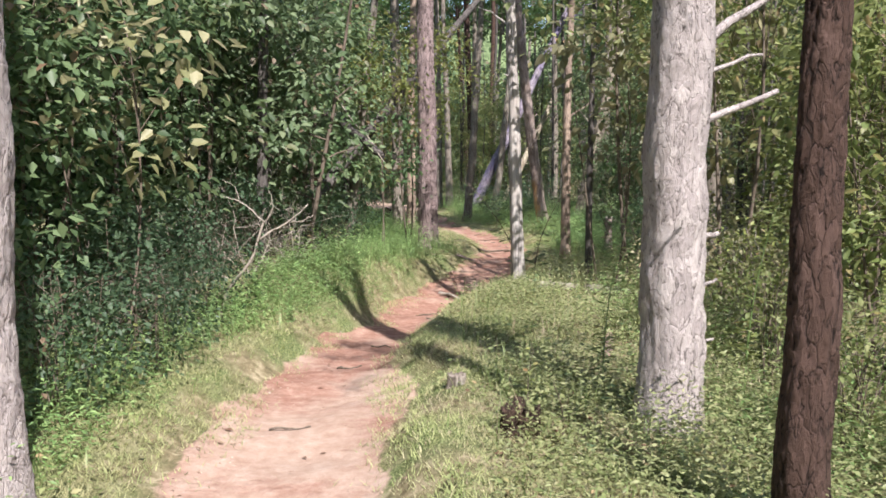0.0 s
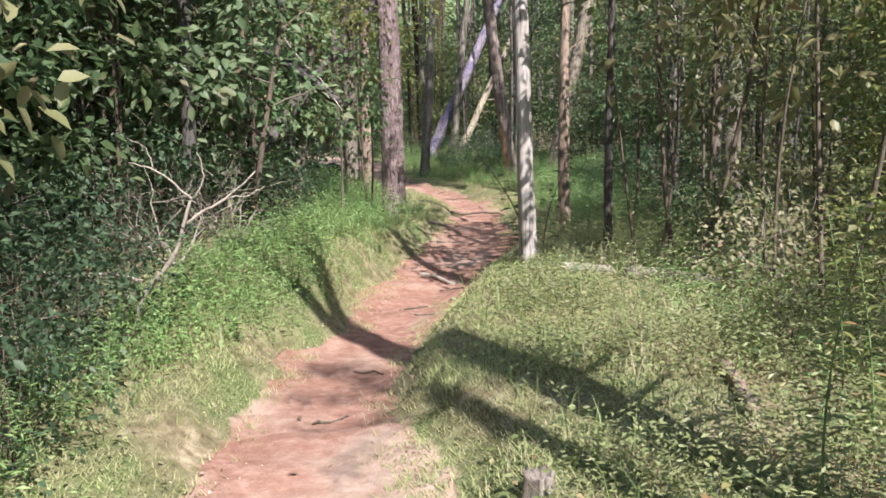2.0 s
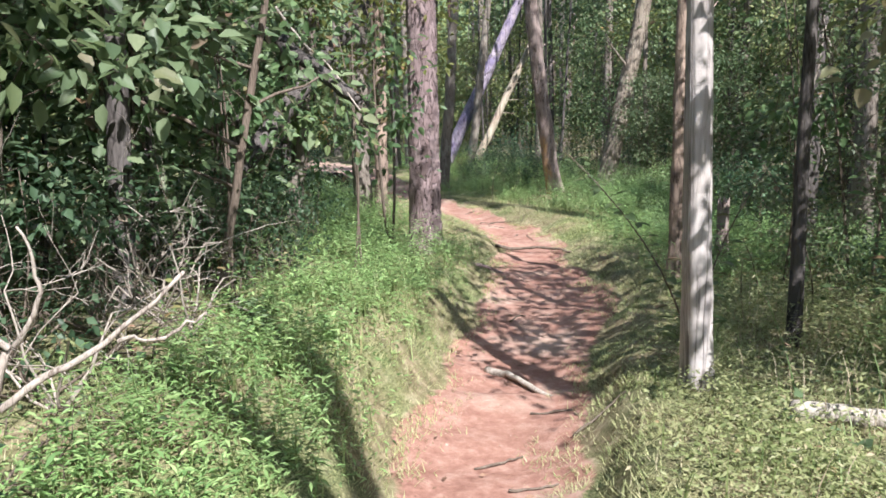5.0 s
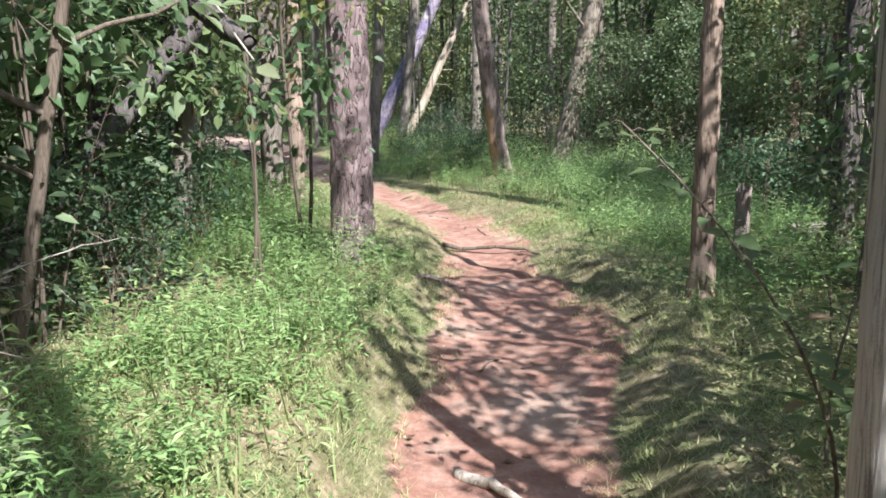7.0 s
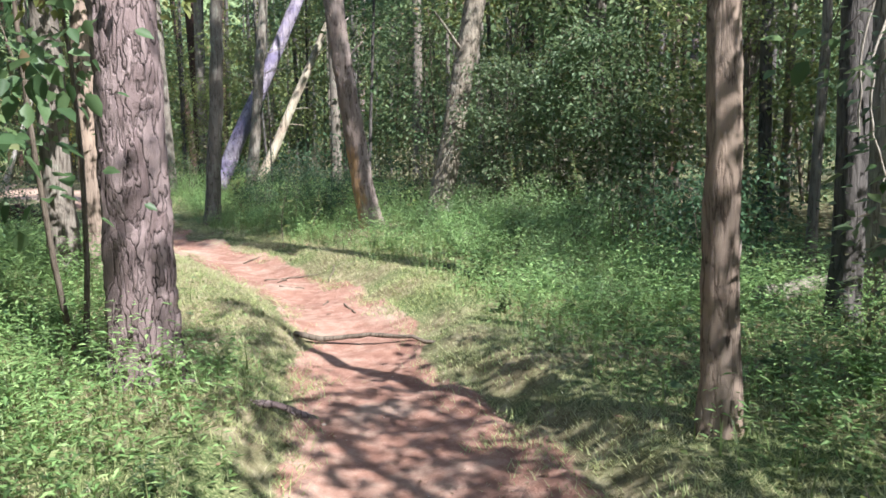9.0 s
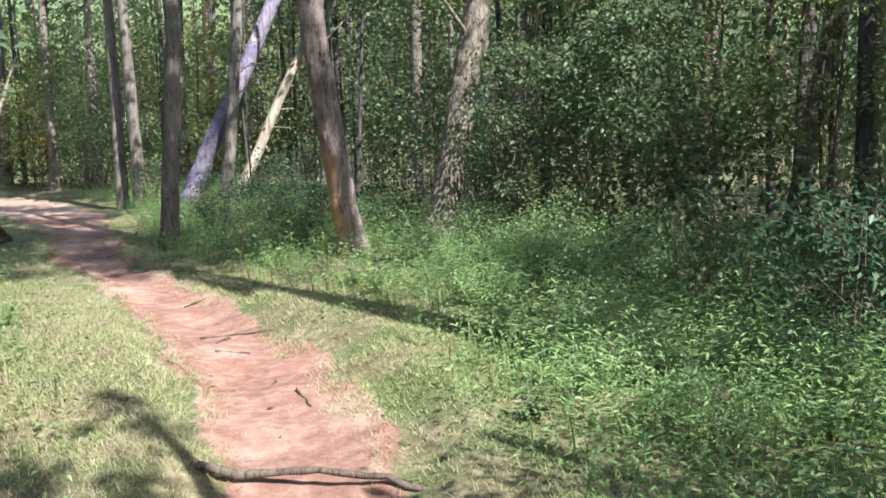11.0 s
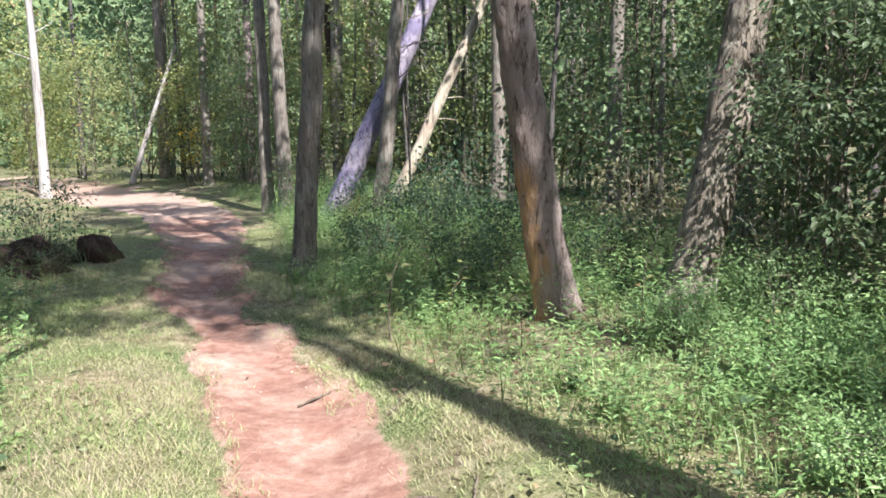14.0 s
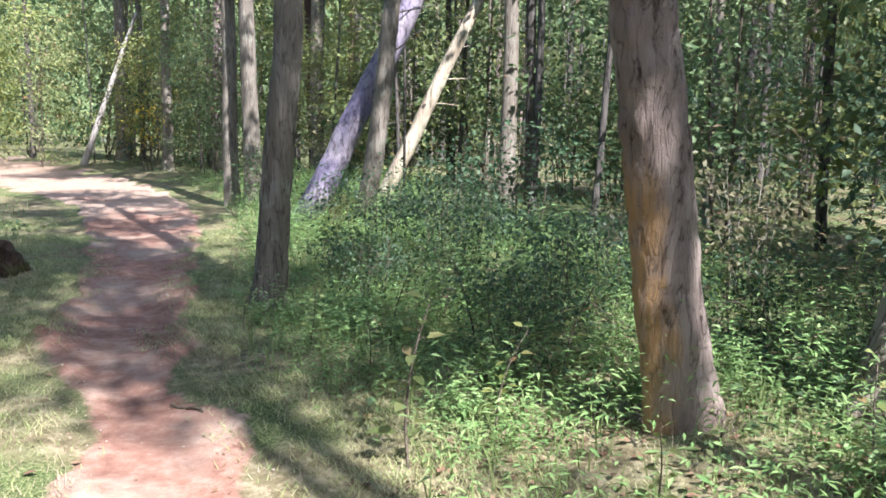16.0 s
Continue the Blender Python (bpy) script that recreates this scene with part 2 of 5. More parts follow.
def tube(points, radii, segs=8, rough=None, cap=True):
    """Quads of a swept tube; rough(theta, along, r) adds to the radius."""
    P = np.asarray(points, float)
    R = np.asarray(radii, float)
    T = np.gradient(P, axis=0)
    T /= np.linalg.norm(T, axis=1, keepdims=True) + 1e-9
    ref = np.array([0.0, 1.0, 0.0]) if abs(T[0, 1]) < 0.8 else np.array([1.0, 0.0, 0.0])
    A = np.cross(T, ref)
    A /= np.linalg.norm(A, axis=1, keepdims=True) + 1e-9
    B = np.cross(T, A)
    th = np.linspace(0, 2 * np.pi, segs, endpoint=False)
    L = np.concatenate([[0], np.cumsum(np.linalg.norm(np.diff(P, axis=0), axis=1))])
    r = R[:, None] * np.ones(segs)
    if rough is not None:
        r = r + rough(th[None, :] + 0 * r, L[:, None] + 0 * r, r)
    V = P[:, None] + r[..., None] * (np.cos(th)[None, :, None] * A[:, None] + np.sin(th)[None, :, None] * B[:, None])
    n = len(P)
    i, j = np.meshgrid(np.arange(n - 1), np.arange(segs), indexing="ij")
    a, b = i * segs + j, i * segs + (j + 1) % segs
    F = np.stack([a, b, b + segs, a + segs], -1).reshape(-1, 4)
    V = V.reshape(-1, 3)
    if cap:
        V = np.concatenate([V, P[-1:] + T[-1:] * R[-1] * 0.4])
        last = (n - 1) * segs
        js = np.arange(segs)
        c = np.full(segs, len(V) - 1)
        half = np.stack([last + js[::2], last + (js[::2] + 1) % segs, last + (js[::2] + 2) % segs, c[::2]], -1)
        F = np.concatenate([F, half])
    return V, F


def leaves(P, axis, normal, length, width, fold=0.2, droop=0.0):
    """Folded four-cornered leaves, one island each."""
    n = len(P)
    axis = axis / (np.linalg.norm(axis, axis=1, keepdims=True) + 1e-9)
    side = np.cross(axis, normal)
    side /= np.linalg.norm(side, axis=1, keepdims=True) + 1e-9
    up = np.cross(side, axis)
    L, W = np.asarray(length).reshape(-1, 1) * np.ones((n, 1)), np.asarray(width).reshape(-1, 1) * np.ones((n, 1))
    mid = P + axis * L * 0.42
    V = np.stack([P, mid + side * W * 0.5 + up * W * fold, P + axis * L - up * L * droop, mid - side * W * 0.5 + up * W * fold], 1).reshape(-1, 3)
    o = np.arange(n)[:, None] * 4
    F = np.concatenate([o + np.array([0, 1, 2]), o + np.array([0, 2, 3])])
    return V, F


def unit(n, g):
    v = g.normal(size=(n, 3))
    return v / np.linalg.norm(v, axis=1, keepdims=True)


def blades(P, h, w, g, lean=0.35):
    """Grass blades: a tapering, bending strip of three triangles."""
    n = len(P)
    a = g.uniform(0, 2 * np.pi, n)
    d = np.stack([np.cos(a), np.sin(a), np.zeros(n)], 1)
    s = np.stack([-np.sin(a), np.cos(a), np.zeros(n)], 1)
    h = h[:, None]
    b = (g.uniform(0.1, 1, (n, 1)) * lean) * h
    up = np.array([0, 0, 1.0])
    w = np.asarray(w).reshape(-1, 1) * np.ones((n, 1))
    V = np.stack([P - s * w, P + s * w, P + up * h * 0.55 + d * b * 0.35 - s * w * 0.7, P + up * h * 0.55 + d * b * 0.35 + s * w * 0.7, P + up * h * 0.92 + d * b], 1).reshape(-1, 3)
    o = np.arange(n)[:, None] * 5
    F = np.concatenate([o + np.array([0, 1, 3]), o + np.array([0, 3, 2]), o + np.array([2, 3, 4])])
    return V, F


# ---- the lie of the land ----
# y, centre x and half width of the trail, height of its bed
TRAIL = np.array([(-40, 3, .6, -.05), (-8, -.1, .55, -.05), (0, -.45, .55, -.06), (4.2, -.82, .55, -.08), (6, -.87, .52, -.1), (7.2, -.9, .46, -.12), (8.3, -.74, .44, -.15),
                  (9.6, -.41, .37, -.2), (10.8, -.15, .48, -.22), (12.4, .33, .6, -.18), (13.3, .56, .66, -.14), (14.3, .78, .6, -.12), (15.7, .97, .43, -.1),
                  (17.4, 1.2, .42, -.1), (18.7, 1.24, .47, -.09), (19.5, 1.1, .46, -.08), (20.5, .94, .45, -.07)])
TRAIL_FAR = np.array([(21.9, .58, .4, -.03), (22.9, .3, .36, 0), (24.1, -.07, .33, .03), (26, -.4, .4, .06), (29, -.75, .55, .08), (34, -1.8, 1.0, .1),
                      (39.5, -4.6, 1.6, .1), (48, -9, 1.3, .1), (60, -17, 1.2, .1), (100, -50, 1.2, .1)])
TRAIL = np.concatenate([TRAIL, TRAIL_FAR])


def trail_at(y):
    return [np.interp(y, TRAIL[:, 0], TRAIL[:, i]) for i in (1, 2, 3)]


def land(x, y):
    """Height of the ground, and how much of it is trodden earth (1 on the trail)."""
    x, y = np.asarray(x, float), np.asarray(y, float)
    c, w, zt = trail_at(y)
    wob = (vnoise(x * 1.3, y * 1.3, 3) - 0.5) * 0.3 + (vnoise(x * 4, y * 4, 4) - 0.5) * 0.12
    d = x - c
    a = np.abs(d) + wob
    base = 0.1 + (vnoise(x * 0.35, y * 0.35, 1) - 0.5) * 0.14 + (vnoise(x * 1.5, y * 1.5, 2) - 0.5) * 0.07
    base = base + 0.2 * sstep(1.0, 3.0, d) * sstep(17, 22, y) * sstep(60, 40, y)
    base = base + 0.22 * sstep(0.45, 1.2, -d) * sstep(8.2, 9.8, y) * sstep(14.5, 12.0, y)
    base = base + 0.10 * np.exp(-((x - 1.1) / 0.9) ** 2 - ((y - 8.2) / 2.2) ** 2)
    far = sstep(60, 200, np.hypot(x, y - 15))
    base = base * (1 - far) + 0.1 * far
    bed = zt + (vnoise(x * 3, y * 3, 5) - 0.5) * 0.06 + (vnoise(x * 1.2, y * 5.0, 51) - 0.5) * 0.035 + (vnoise(x * 9, y * 9, 6) - 0.5) * 0.014 + 0.05 * (d / np.maximum(w, .2)) ** 2 * (a < w)
    k = 1 - sstep(w * 0.85, w + 0.38, a)
    bare = 1 - sstep(w - 0.10, w + 0.12, a)
    return base * (1 - k) + bed * k, bare


def ground_z(x, y):
    return float(land(np.array([x]), np.array([y]))[0][0])


# ---- ground ----
def spread(lo, hi, step, reach, grow=1.22):
    core = list(np.arange(lo, hi + 1e-6, step))
    s, a, b = step, lo, hi
    out_lo, out_hi = [], []
    while a > -reach:
        s *= grow
        a -= s
        b += s
        out_lo.append(a)
        out_hi.append(b)
    return np.array(out_lo[::-1] + core + out_hi)


def build_ground():
    xs, ys = spread(-3.5, 5.0, 0.1, 400), spread(1.0, 34.0, 0.1, 400)
    X, Y = np.meshgrid(xs, ys, indexing="ij")
    Z, bare = land(X.ravel(), Y.ravel())
    nx, ny = X.shape
    i, j = np.meshgrid(np.arange(nx - 1), np.arange(ny - 1), indexing="ij")
    a = i * ny + j
    F = np.stack([a, a + ny, a + ny + 1, a + 1], -1).reshape(-1, 4)
    k = Nodes("earth_and_turf")
    co = k.add("ShaderNodeTexCoord").outputs["Object"]
    att = k.add("ShaderNodeAttribute", attribute_name="trodden").outputs["Fac"]
    n1, n2, n3 = k.noise(co, 1.1, 5), k.noise(co, 9.0, 6, 0.7), k.noise(co, 70.0, 4, 0.7)
    clay = k.ramp(n2, [(0.30, (0.21, 0.105, 0.08)), (0.5, (0.32, 0.18, 0.14)), (0.72, (0.46, 0.31, 0.25))])
    sand = k.ramp(n2, [(0.32, (0.38, 0.265, 0.205)), (0.68, (0.54, 0.43, 0.36))])
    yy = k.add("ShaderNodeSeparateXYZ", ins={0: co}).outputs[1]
    # paler mix before y 7.6 and again beyond y 30.5
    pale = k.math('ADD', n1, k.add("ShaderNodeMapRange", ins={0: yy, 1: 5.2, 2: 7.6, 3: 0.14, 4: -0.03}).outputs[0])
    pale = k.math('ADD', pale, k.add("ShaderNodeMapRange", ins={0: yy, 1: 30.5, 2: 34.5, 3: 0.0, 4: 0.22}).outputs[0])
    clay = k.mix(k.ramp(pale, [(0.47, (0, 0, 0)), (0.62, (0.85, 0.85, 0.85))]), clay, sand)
    clay = k.mix(k.math('MULTIPLY', n3, 0.4), clay, (0.17, 0.085, 0.065))
    soil = k.ramp(n2, [(0.3, (0.07, 0.058, 0.034)), (0.5, (0.20, 0.165, 0.10)), (0.7, (0.42, 0.36, 0.25))])
    soil = k.mix(k.ramp(n1, [(0.4, (0, 0, 0)), (0.6, (1, 1, 1))]), soil, k.ramp(n3, [(0.36, (0.035, 0.055, 0.02)), (0.5, (0.11, 0.14, 0.055)), (0.64, (0.27, 0.28, 0.14))]))
    edge = k.math('ADD', att, k.math('MULTIPLY', k.math('SUBTRACT', n2, 0.5), 0.9))
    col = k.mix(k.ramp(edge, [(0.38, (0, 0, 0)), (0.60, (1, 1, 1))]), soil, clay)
    h = k.math('ADD', k.math('MULTIPLY', n2, 0.8), k.math('MULTIPLY', n3, 0.35))
    bump = k.add("ShaderNodeBump", ins={"Height": h, "Strength": 0.7, "Distance": 0.03})
    p = k.add("ShaderNodeBsdfPrincipled", ins={"Base Color": col, "Roughness": 0.95, "Normal": bump.outputs[0]})
    p.inputs["Specular IOR Level"].default_value = 0.15
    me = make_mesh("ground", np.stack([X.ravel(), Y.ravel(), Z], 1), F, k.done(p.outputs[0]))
    me.attributes.new("trodden", 'FLOAT', 'POINT').data.foreach_set("value", bare.astype(np.float32))
    tagged(new("ground", me), "red clay footpath through grass and forest floor", "ground", kind="structure")


build_ground()


# ---- trees ----
def plates(th, along, r, r0, cell, amp, seed):
    """Bark plates: raised cells with sunken joints, wrapped round the trunk."""
    nu = max(5, int(2 * np.pi * r0 / cell))
    u, v = th / (2 * np.pi) * nu, along / (cell * 2.1)
    iu, iv = np.floor(u).astype(int), np.floor(v).astype(int)
    f1, f2 = np.full(u.shape, 9.0), np.full(u.shape, 9.0)
    tab = np.random.default_rng(seed).random((64, 64, 3))
    val = np.zeros(u.shape)
    for a in (-1, 0, 1):
        for b in (-1, 0, 1):
            cu, cv = (iu + a) % nu, (iv + b) % 64
            q = tab[cu % 64, cv]
            dist = np.hypot(iu + a + q[..., 0] - u, iv + b + q[..., 1] - v)
            closer = dist < f1
            f2 = np.where(closer, f1, np.minimum(f2, dist))
            val = np.where(closer, q[..., 2], val)
            f1 = np.where(closer, dist, f1)
    return amp * (sstep(0.02, 0.22, f2 - f1) * (0.55 + 0.45 * val) - 0.7)


def crown_mesh(name, seed, n_clumps, per, spread_r, depth, size, material, needles=False):
    """A crown with limbs reaching from the origin (the top of the bare trunk) to uneven clumps of leaves."""
    g = np.random.default_rng(seed)
    P, A, N = [], [], []
    limbs = []
    for i in range(n_clumps):
        a = g.uniform(0, 2 * np.pi)
        f = g.uniform(0, 1)
        z = depth * f
        rad = spread_r * (1.05 - 0.75 * f ** 1.5) * g.uniform(0.35, 1.1)
        c = np.array([math.cos(a) * rad, math.sin(a) * rad, z + g.normal() * 0.25])
        root = np.array([0, 0, max(0.0, z - rad * 0.55)])
        bend = (root + c) / 2 + np.array([0, 0, 0.15 * rad])
        if i % 2 == 0:
            limbs.append(tube(np.array([root, bend, c]), [0.05 * (1.1 - f), 0.03 * (1.1 - f), 0.008], 5))
        n = int(per * g.uniform(0.5, 1.5))
        pts = c + g.normal(size=(n, 3)) * np.array([0.42, 0.42, 0.24]) * spread_r * 0.25
        ax = (pts - c) * 0.8 + unit(n, g) * 0.5 + np.array([0, 0, -0.25])
        P.append(pts)
        A.append(ax)
        N.append(unit(n, g) * 0.7 + np.array([0, 0, 0.8]))
    P, A, N = np.concatenate(P), np.concatenate(A), np.concatenate(N)
    L = size * g.uniform(0.6, 1.3, len(P))
    V, F = leaves(P, A, N, L, L * (0.12 if needles else 0.62), droop=0.1)
    lead = tube(np.array([[0, 0, -0.3], [0.05, 0.05, depth * 0.5], [0, 0, depth * 0.95]]), [0.09, 0.05, 0.012], 6)
    return make_mesh(name, V, F, material), join([lead] + limbs)


CROWNS = {}
for key, args in {"broad_a": (11, 44, 80, 2.4, 4.2, 0.17, M_canopy), "broad_b": (12, 40, 80, 2.1, 5.0, 0.16, M_leaf), "broad_c": (13, 26, 80, 1.5, 3.2, 0.13, M_leaf_yellow),
                  "pine": (14, 38, 90, 1.9, 4.5, 0.22, M_pine)}.items():
    CROWNS[key] = crown_mesh("crown_" + key, *args, needles=(key == "pine"))


def trunk_path(x, y, z0, h, lean, bend, g, n):
    s = np.linspace(0, 1, n)
    wob = np.cumsum(g.normal(size=(n, 2)), axis=0) * 0.012 * (40 / n) ** 0.5
    wob -= wob[0]
    px = lean[0] * h * s + bend[0] * h * s * s + wob[:, 0] * h * 0.06
    py = lean[1] * h * s + bend[1] * h * s * s + wob[:, 1] * h * 0.06
    return np.stack([px, py, z0 + h * s], 1)


def tree(name, x, y, d, h, bark, crown, label, lean=(0, 0), bend=(0, 0), detail=0, seed=1, stubs=(), crown_scale=1.0, taper=0.45, flare=0.25, group="", cell=0.05, amp=0.012):
    """A standing tree: trunk with root flare, branch stubs, limbs and a crown on top."""
    g = np.random.default_rng(seed)
    gz = ground_z(x, y)
    base = new(name)
    base.location = (x, y, gz)
    tagged(base, label, "tree", group)
    n, segs = ((int(h / 0.028), 60) if detail == 2 else (int(h / 0.09), 36) if detail == 1 else (16, 12))
    if detail:
        # finer low down, where the path goes by
        n = min(n, 260)
    P = trunk_path(x, y, -0.25, h + 0.25, lean, bend, g, n)
    s = np.linspace(0, 1, n)
    R = d / 2 * (1 - (1 - taper) * s) * (1 + flare * np.exp(-np.maximum(P[:, 2], 0) / 0.18))

    def rough(th, al, r):
        q = 0.06 * r * (np.sin(th * 3 + seed + al * 0.7) * 0.5 + np.sin(th * 5 + al * 1.9 + seed * 2) * 0.35)
        q = q + r * flare * 0.5 * np.exp(-al / 0.4) * np.sin(th * 5 + seed)
        if detail:
            q = q + plates(th, al, r, d / 2, cell, amp, seed) + (vnoise(th * 9, al * 22, seed) - 0.5) * 0.006
        return q
    V, F = tube(P, R, segs, rough)
    part("trunk", make_mesh("trunk", V, F, bark), base)
    for k, (bz, ang, ln, br, rise) in enumerate(stubs):
        p0 = np.array([np.interp(bz, P[:, 2], P[:, 0]), np.interp(bz, P[:, 2], P[:, 1]), bz])
        r0 = float(np.interp(bz, P[:, 2], R))
        a = radians(ang)
        dr = np.array([math.cos(a), math.sin(a), rise])
        dr /= np.linalg.norm(dr)
        t = np.linspace(0, 1, 6)[:, None]
        kink = np.cumsum(g.normal(size=(6, 3)) * 0.035 * ln, axis=0) * t
        pts = p0 + dr * (r0 * 0.6 + ln * t) + kink
        part("branch", make_mesh("branch", *tube(pts, br * np.linspace(1, 0.55, 6), 8), bark), base)
    if crown:
        leaf_me, (lv, lf) = CROWNS[crown]
        top = Matrix.Translation(P[-1]) @ Matrix.Rotation(seed * 1.7, 4, 'Z') @ Matrix.Scale(crown_scale, 4)
        part("crown", leaf_me, base, at=top @ Matrix.Translation((0, 0, -0.8)))
        part("bough", make_mesh("bough", lv, lf, bark), base, at=top @ Matrix.Translation((0, 0, -0.8)))
    return base


GREY_PINE = "tall pine trunk with pale grey plated bark"
tree("pine_tree", 1.27, 4.58, .36, 13.0, B_pine, "pine", GREY_PINE + " and dead branch stubs", lean=(.005, 0), detail=2, seed=3, crown_scale=.6, taper=.5, flare=.12,
     stubs=[(1.05, 0, .14, .022, .1), (.75, 8, .18, .014, .2), (1.62, 14, .55, .024, .42), (2.02, 6, .6, .03, .75), (1.9, 25, .5, .015, .3), (2.5, 0, .7, .03, .8), (3.1, 100, .6, .02, .5), (.45, -5, .12, .012, .2), (4.7, 203, 7.5, .10, 3.6)], cell=.075, amp=.012)
tree("pine_tree", 1.37, 3.12, .215, 4.6, B_shadepine, "pine", "slender pine trunk with red-brown flaking bark, darkened for shade", lean=(.008, 0), detail=2, seed=5, crown_scale=.36, flare=.1,
     stubs=[(2.4, 20, .4, .015, .6), (2.2, -30, .2, .012, .5)], cell=.05, amp=.012)
tree("pine_tree", -1.9, 3.42, .34, 11.0, B_pine, "pine", GREY_PINE + " beside the path", lean=(-.012, 0), detail=2, seed=8, flare=.1, crown_scale=.45, cell=.05, amp=.014)
tree("dead_tree", .96, 10.56, .18, 6.2, B_pale, "", "bare dead tree trunk, bleached pale grey", lean=(-.028, 0.0), bend=(.0, 0), detail=1, seed=10, taper=.35, flare=.22,
     stubs=[(3.2, 160, .5, .012, .8), (4.1, 20, .6, .012, .7), (4.8, 250, .5, .01, .9), (2.6, 200, .08, .01, .2)], cell=.09, amp=.004)
tree("oak_tree", -.27, 15.72, .37, 10.0, B_oak, "broad_a", "oak trunk with rough purple-brown plated bark", lean=(-.012, 0.0), detail=2, seed=12, flare=.14, taper=.6, cell=.075, amp=.014,
     stubs=[(1.25, 205, .10, .016, .1), (1.05, 190, .07, .012, .1), (2.9, 150, .3, .02, .5)])
tree("sapling_tree", 2.03, 13.86, .165, 4.4, B_brown, "broad_c", "slim young tree with brown furrowed bark", lean=(-.02, 0), bend=(.03, 0), detail=1, seed=14, flare=.3, taper=.6, cell=.06, amp=.006, crown_scale=.22,
     stubs=[(1.15, 170, .06, .008, .2), (2.3, 30, .5, .012, .6)])
tree("dead_tree", -1.05, 19.95, .31, 9.0, B_grey, "broad_b", "grey trunk of a twin-stemmed tree", lean=(-.02, .02), detail=1, seed=16, cell=.06, amp=.01)
tree("forest_tree", -.74, 19.75, .22, 9.0, B_brown, "broad_c", "slim brown trunk leaning on its neighbour", lean=(.02, .0), detail=1, seed=17, cell=.06, amp=.01)
tree("cherry_tree", 2.69, 22.36, .30, 9.0, B_cherry, "broad_b", "leaning trunk with peeling pinkish-brown bark", crown_scale=.8, lean=(-.155, 0), bend=(.05, 0), detail=2, seed=19, taper=.62, flare=.2, cell=.07, amp=.01,
     stubs=[(1.3, 200, .05, .02, .1), (2.6, 60, .5, .02, .7), (2.2, 20, .35, .012, .9)])
tree("forest_tree", 3.52, 22.15, .34, 8.5, B_stout, "broad_b", "stout leaning trunk with grey lichened bark", crown_scale=.65, lean=(.24, .05), bend=(-.04, 0), detail=2, seed=21, taper=.6, flare=.25, cell=.07, amp=.01,
     stubs=[(2.3, 210, .6, .03, .9)])
# no trunk is known here; the crown is added for its shade
tree("forest_tree", 9.4, 10.4, .28, 9.0, B_grey, "broad_a", "broad-leaved tree added to shade the undergrowth", seed=49)
tree("forest_tree", .70, 25.75, .26, 9.0, B_grey, "broad_a", "straight dark grey trunk at the bend of the path", lean=(.09, 0), bend=(-.03, 0), detail=1, seed=23, cell=.06, amp=.01)
tree("forest_tree", -.12, 33.6, .27, 10.0, B_grey, "broad_a", "dark trunk, one of a close pair", lean=(-.02, 0), seed=25, group="close pair of trees")
tree("forest_tree", .27, 32.9, .29, 10.0, B_grey, "broad_b", "grey trunk, one of a close pair", lean=(-.05, 0), bend=(.02, 0), seed=26, group="close pair of trees")
tree("leaning_tree", .95, 30.3, .38, 7.5, B_violet_shade, "broad_c", "leaning trunk with smooth grey bark, tinted violet for shade", lean=(.48, .1), detail=1, seed=27, taper=.5, cell=.12, amp=.006, crown_scale=.8)
tree("forest_tree", 1.78, 29.9, .26, 8.5, B_grey, "broad_b", "dark grey trunk with many dead twigs", lean=(.13, 0), bend=(-.03, 0), detail=1, seed=28, cell=.06, amp=.01,
     stubs=[(1.6, 0, .4, .01, .3), (2.1, 10, .5, .012, .5), (2.6, 350, .5, .01, .3), (3.0, 20, .6, .012, .4), (1.2, 340, .35, .008, .2), (2.4, 190, .4, .01, .4)])
tree("dead_tree", 2.2, 32.8, .26, 6.0, B_blonde, "", "leaning dead trunk of bare blonde wood", lean=(.47, 0), detail=1, seed=29, taper=.5, cell=.1, amp=.004,
     stubs=[(1.6, 0, .4, .012, .1), (2.0, 10, .45, .012, .1), (2.5, 350, .4, .01, .2), (3.1, 30, .8, .02, .9)])
tree("forest_tree", 1.4, 38.0, .34, 10.0, B_grey, "broad_a", "grey trunk deep in the wood", seed=30)
tree("dead_tree", -6.3, 39.9, .28, 7.0, B_pale, "", "bleached dead trunk beside the sunny clearing", lean=(-.02, 0), seed=31, stubs=[(3.5, 200, .6, .015, .5), (4.2, 20, .6, .015, .6)])
tree("dead_tree", -5.3, 45.0, .20, 4.4, B_pale, "", "leaning dead pole of pale wood", lean=(.36, 0), seed=32)
tree("forest_tree", -4.6, 47.5, .42, 10.0, B_grey, "broad_a", "grey trunk beyond the clearing", seed=33)
tree("forest_tree", -2.4, 42.0, .3, 9.5, B_grey, "broad_a", "grey trunk behind the sunny clearing", seed=71)
tree("forest_tree", 4.2, 32.0, .28, 10.0, B_grey, "broad_a", "upright dark trunk deep in the wood", seed=50)
tree("forest_tree", 5.65, 29.8, .27, 9.5, B_grey, "broad_a", "thin dark upright trunk", lean=(.01, 0), seed=34)
tree("forest_tree", 8.2, 27.5, .30, 9.5, B_grey, "broad_a", "dark upright trunk in thick undergrowth", seed=35)
tree("forest_tree", 4.0, 15.2, .2, 12.5, B_darkgrey_shade, "broad_a", "trunk hung with pale dead vine, its bark darkened for shade", lean=(.0, 0), detail=1, seed=36, cell=.06, amp=.008, crown_scale=1.05)
tree("forest_tree", 5.2, 16.1, .28, 9.0, B_grey, "broad_b", "grey trunk beside a vine-hung tree", seed=37, crown_scale=.85)
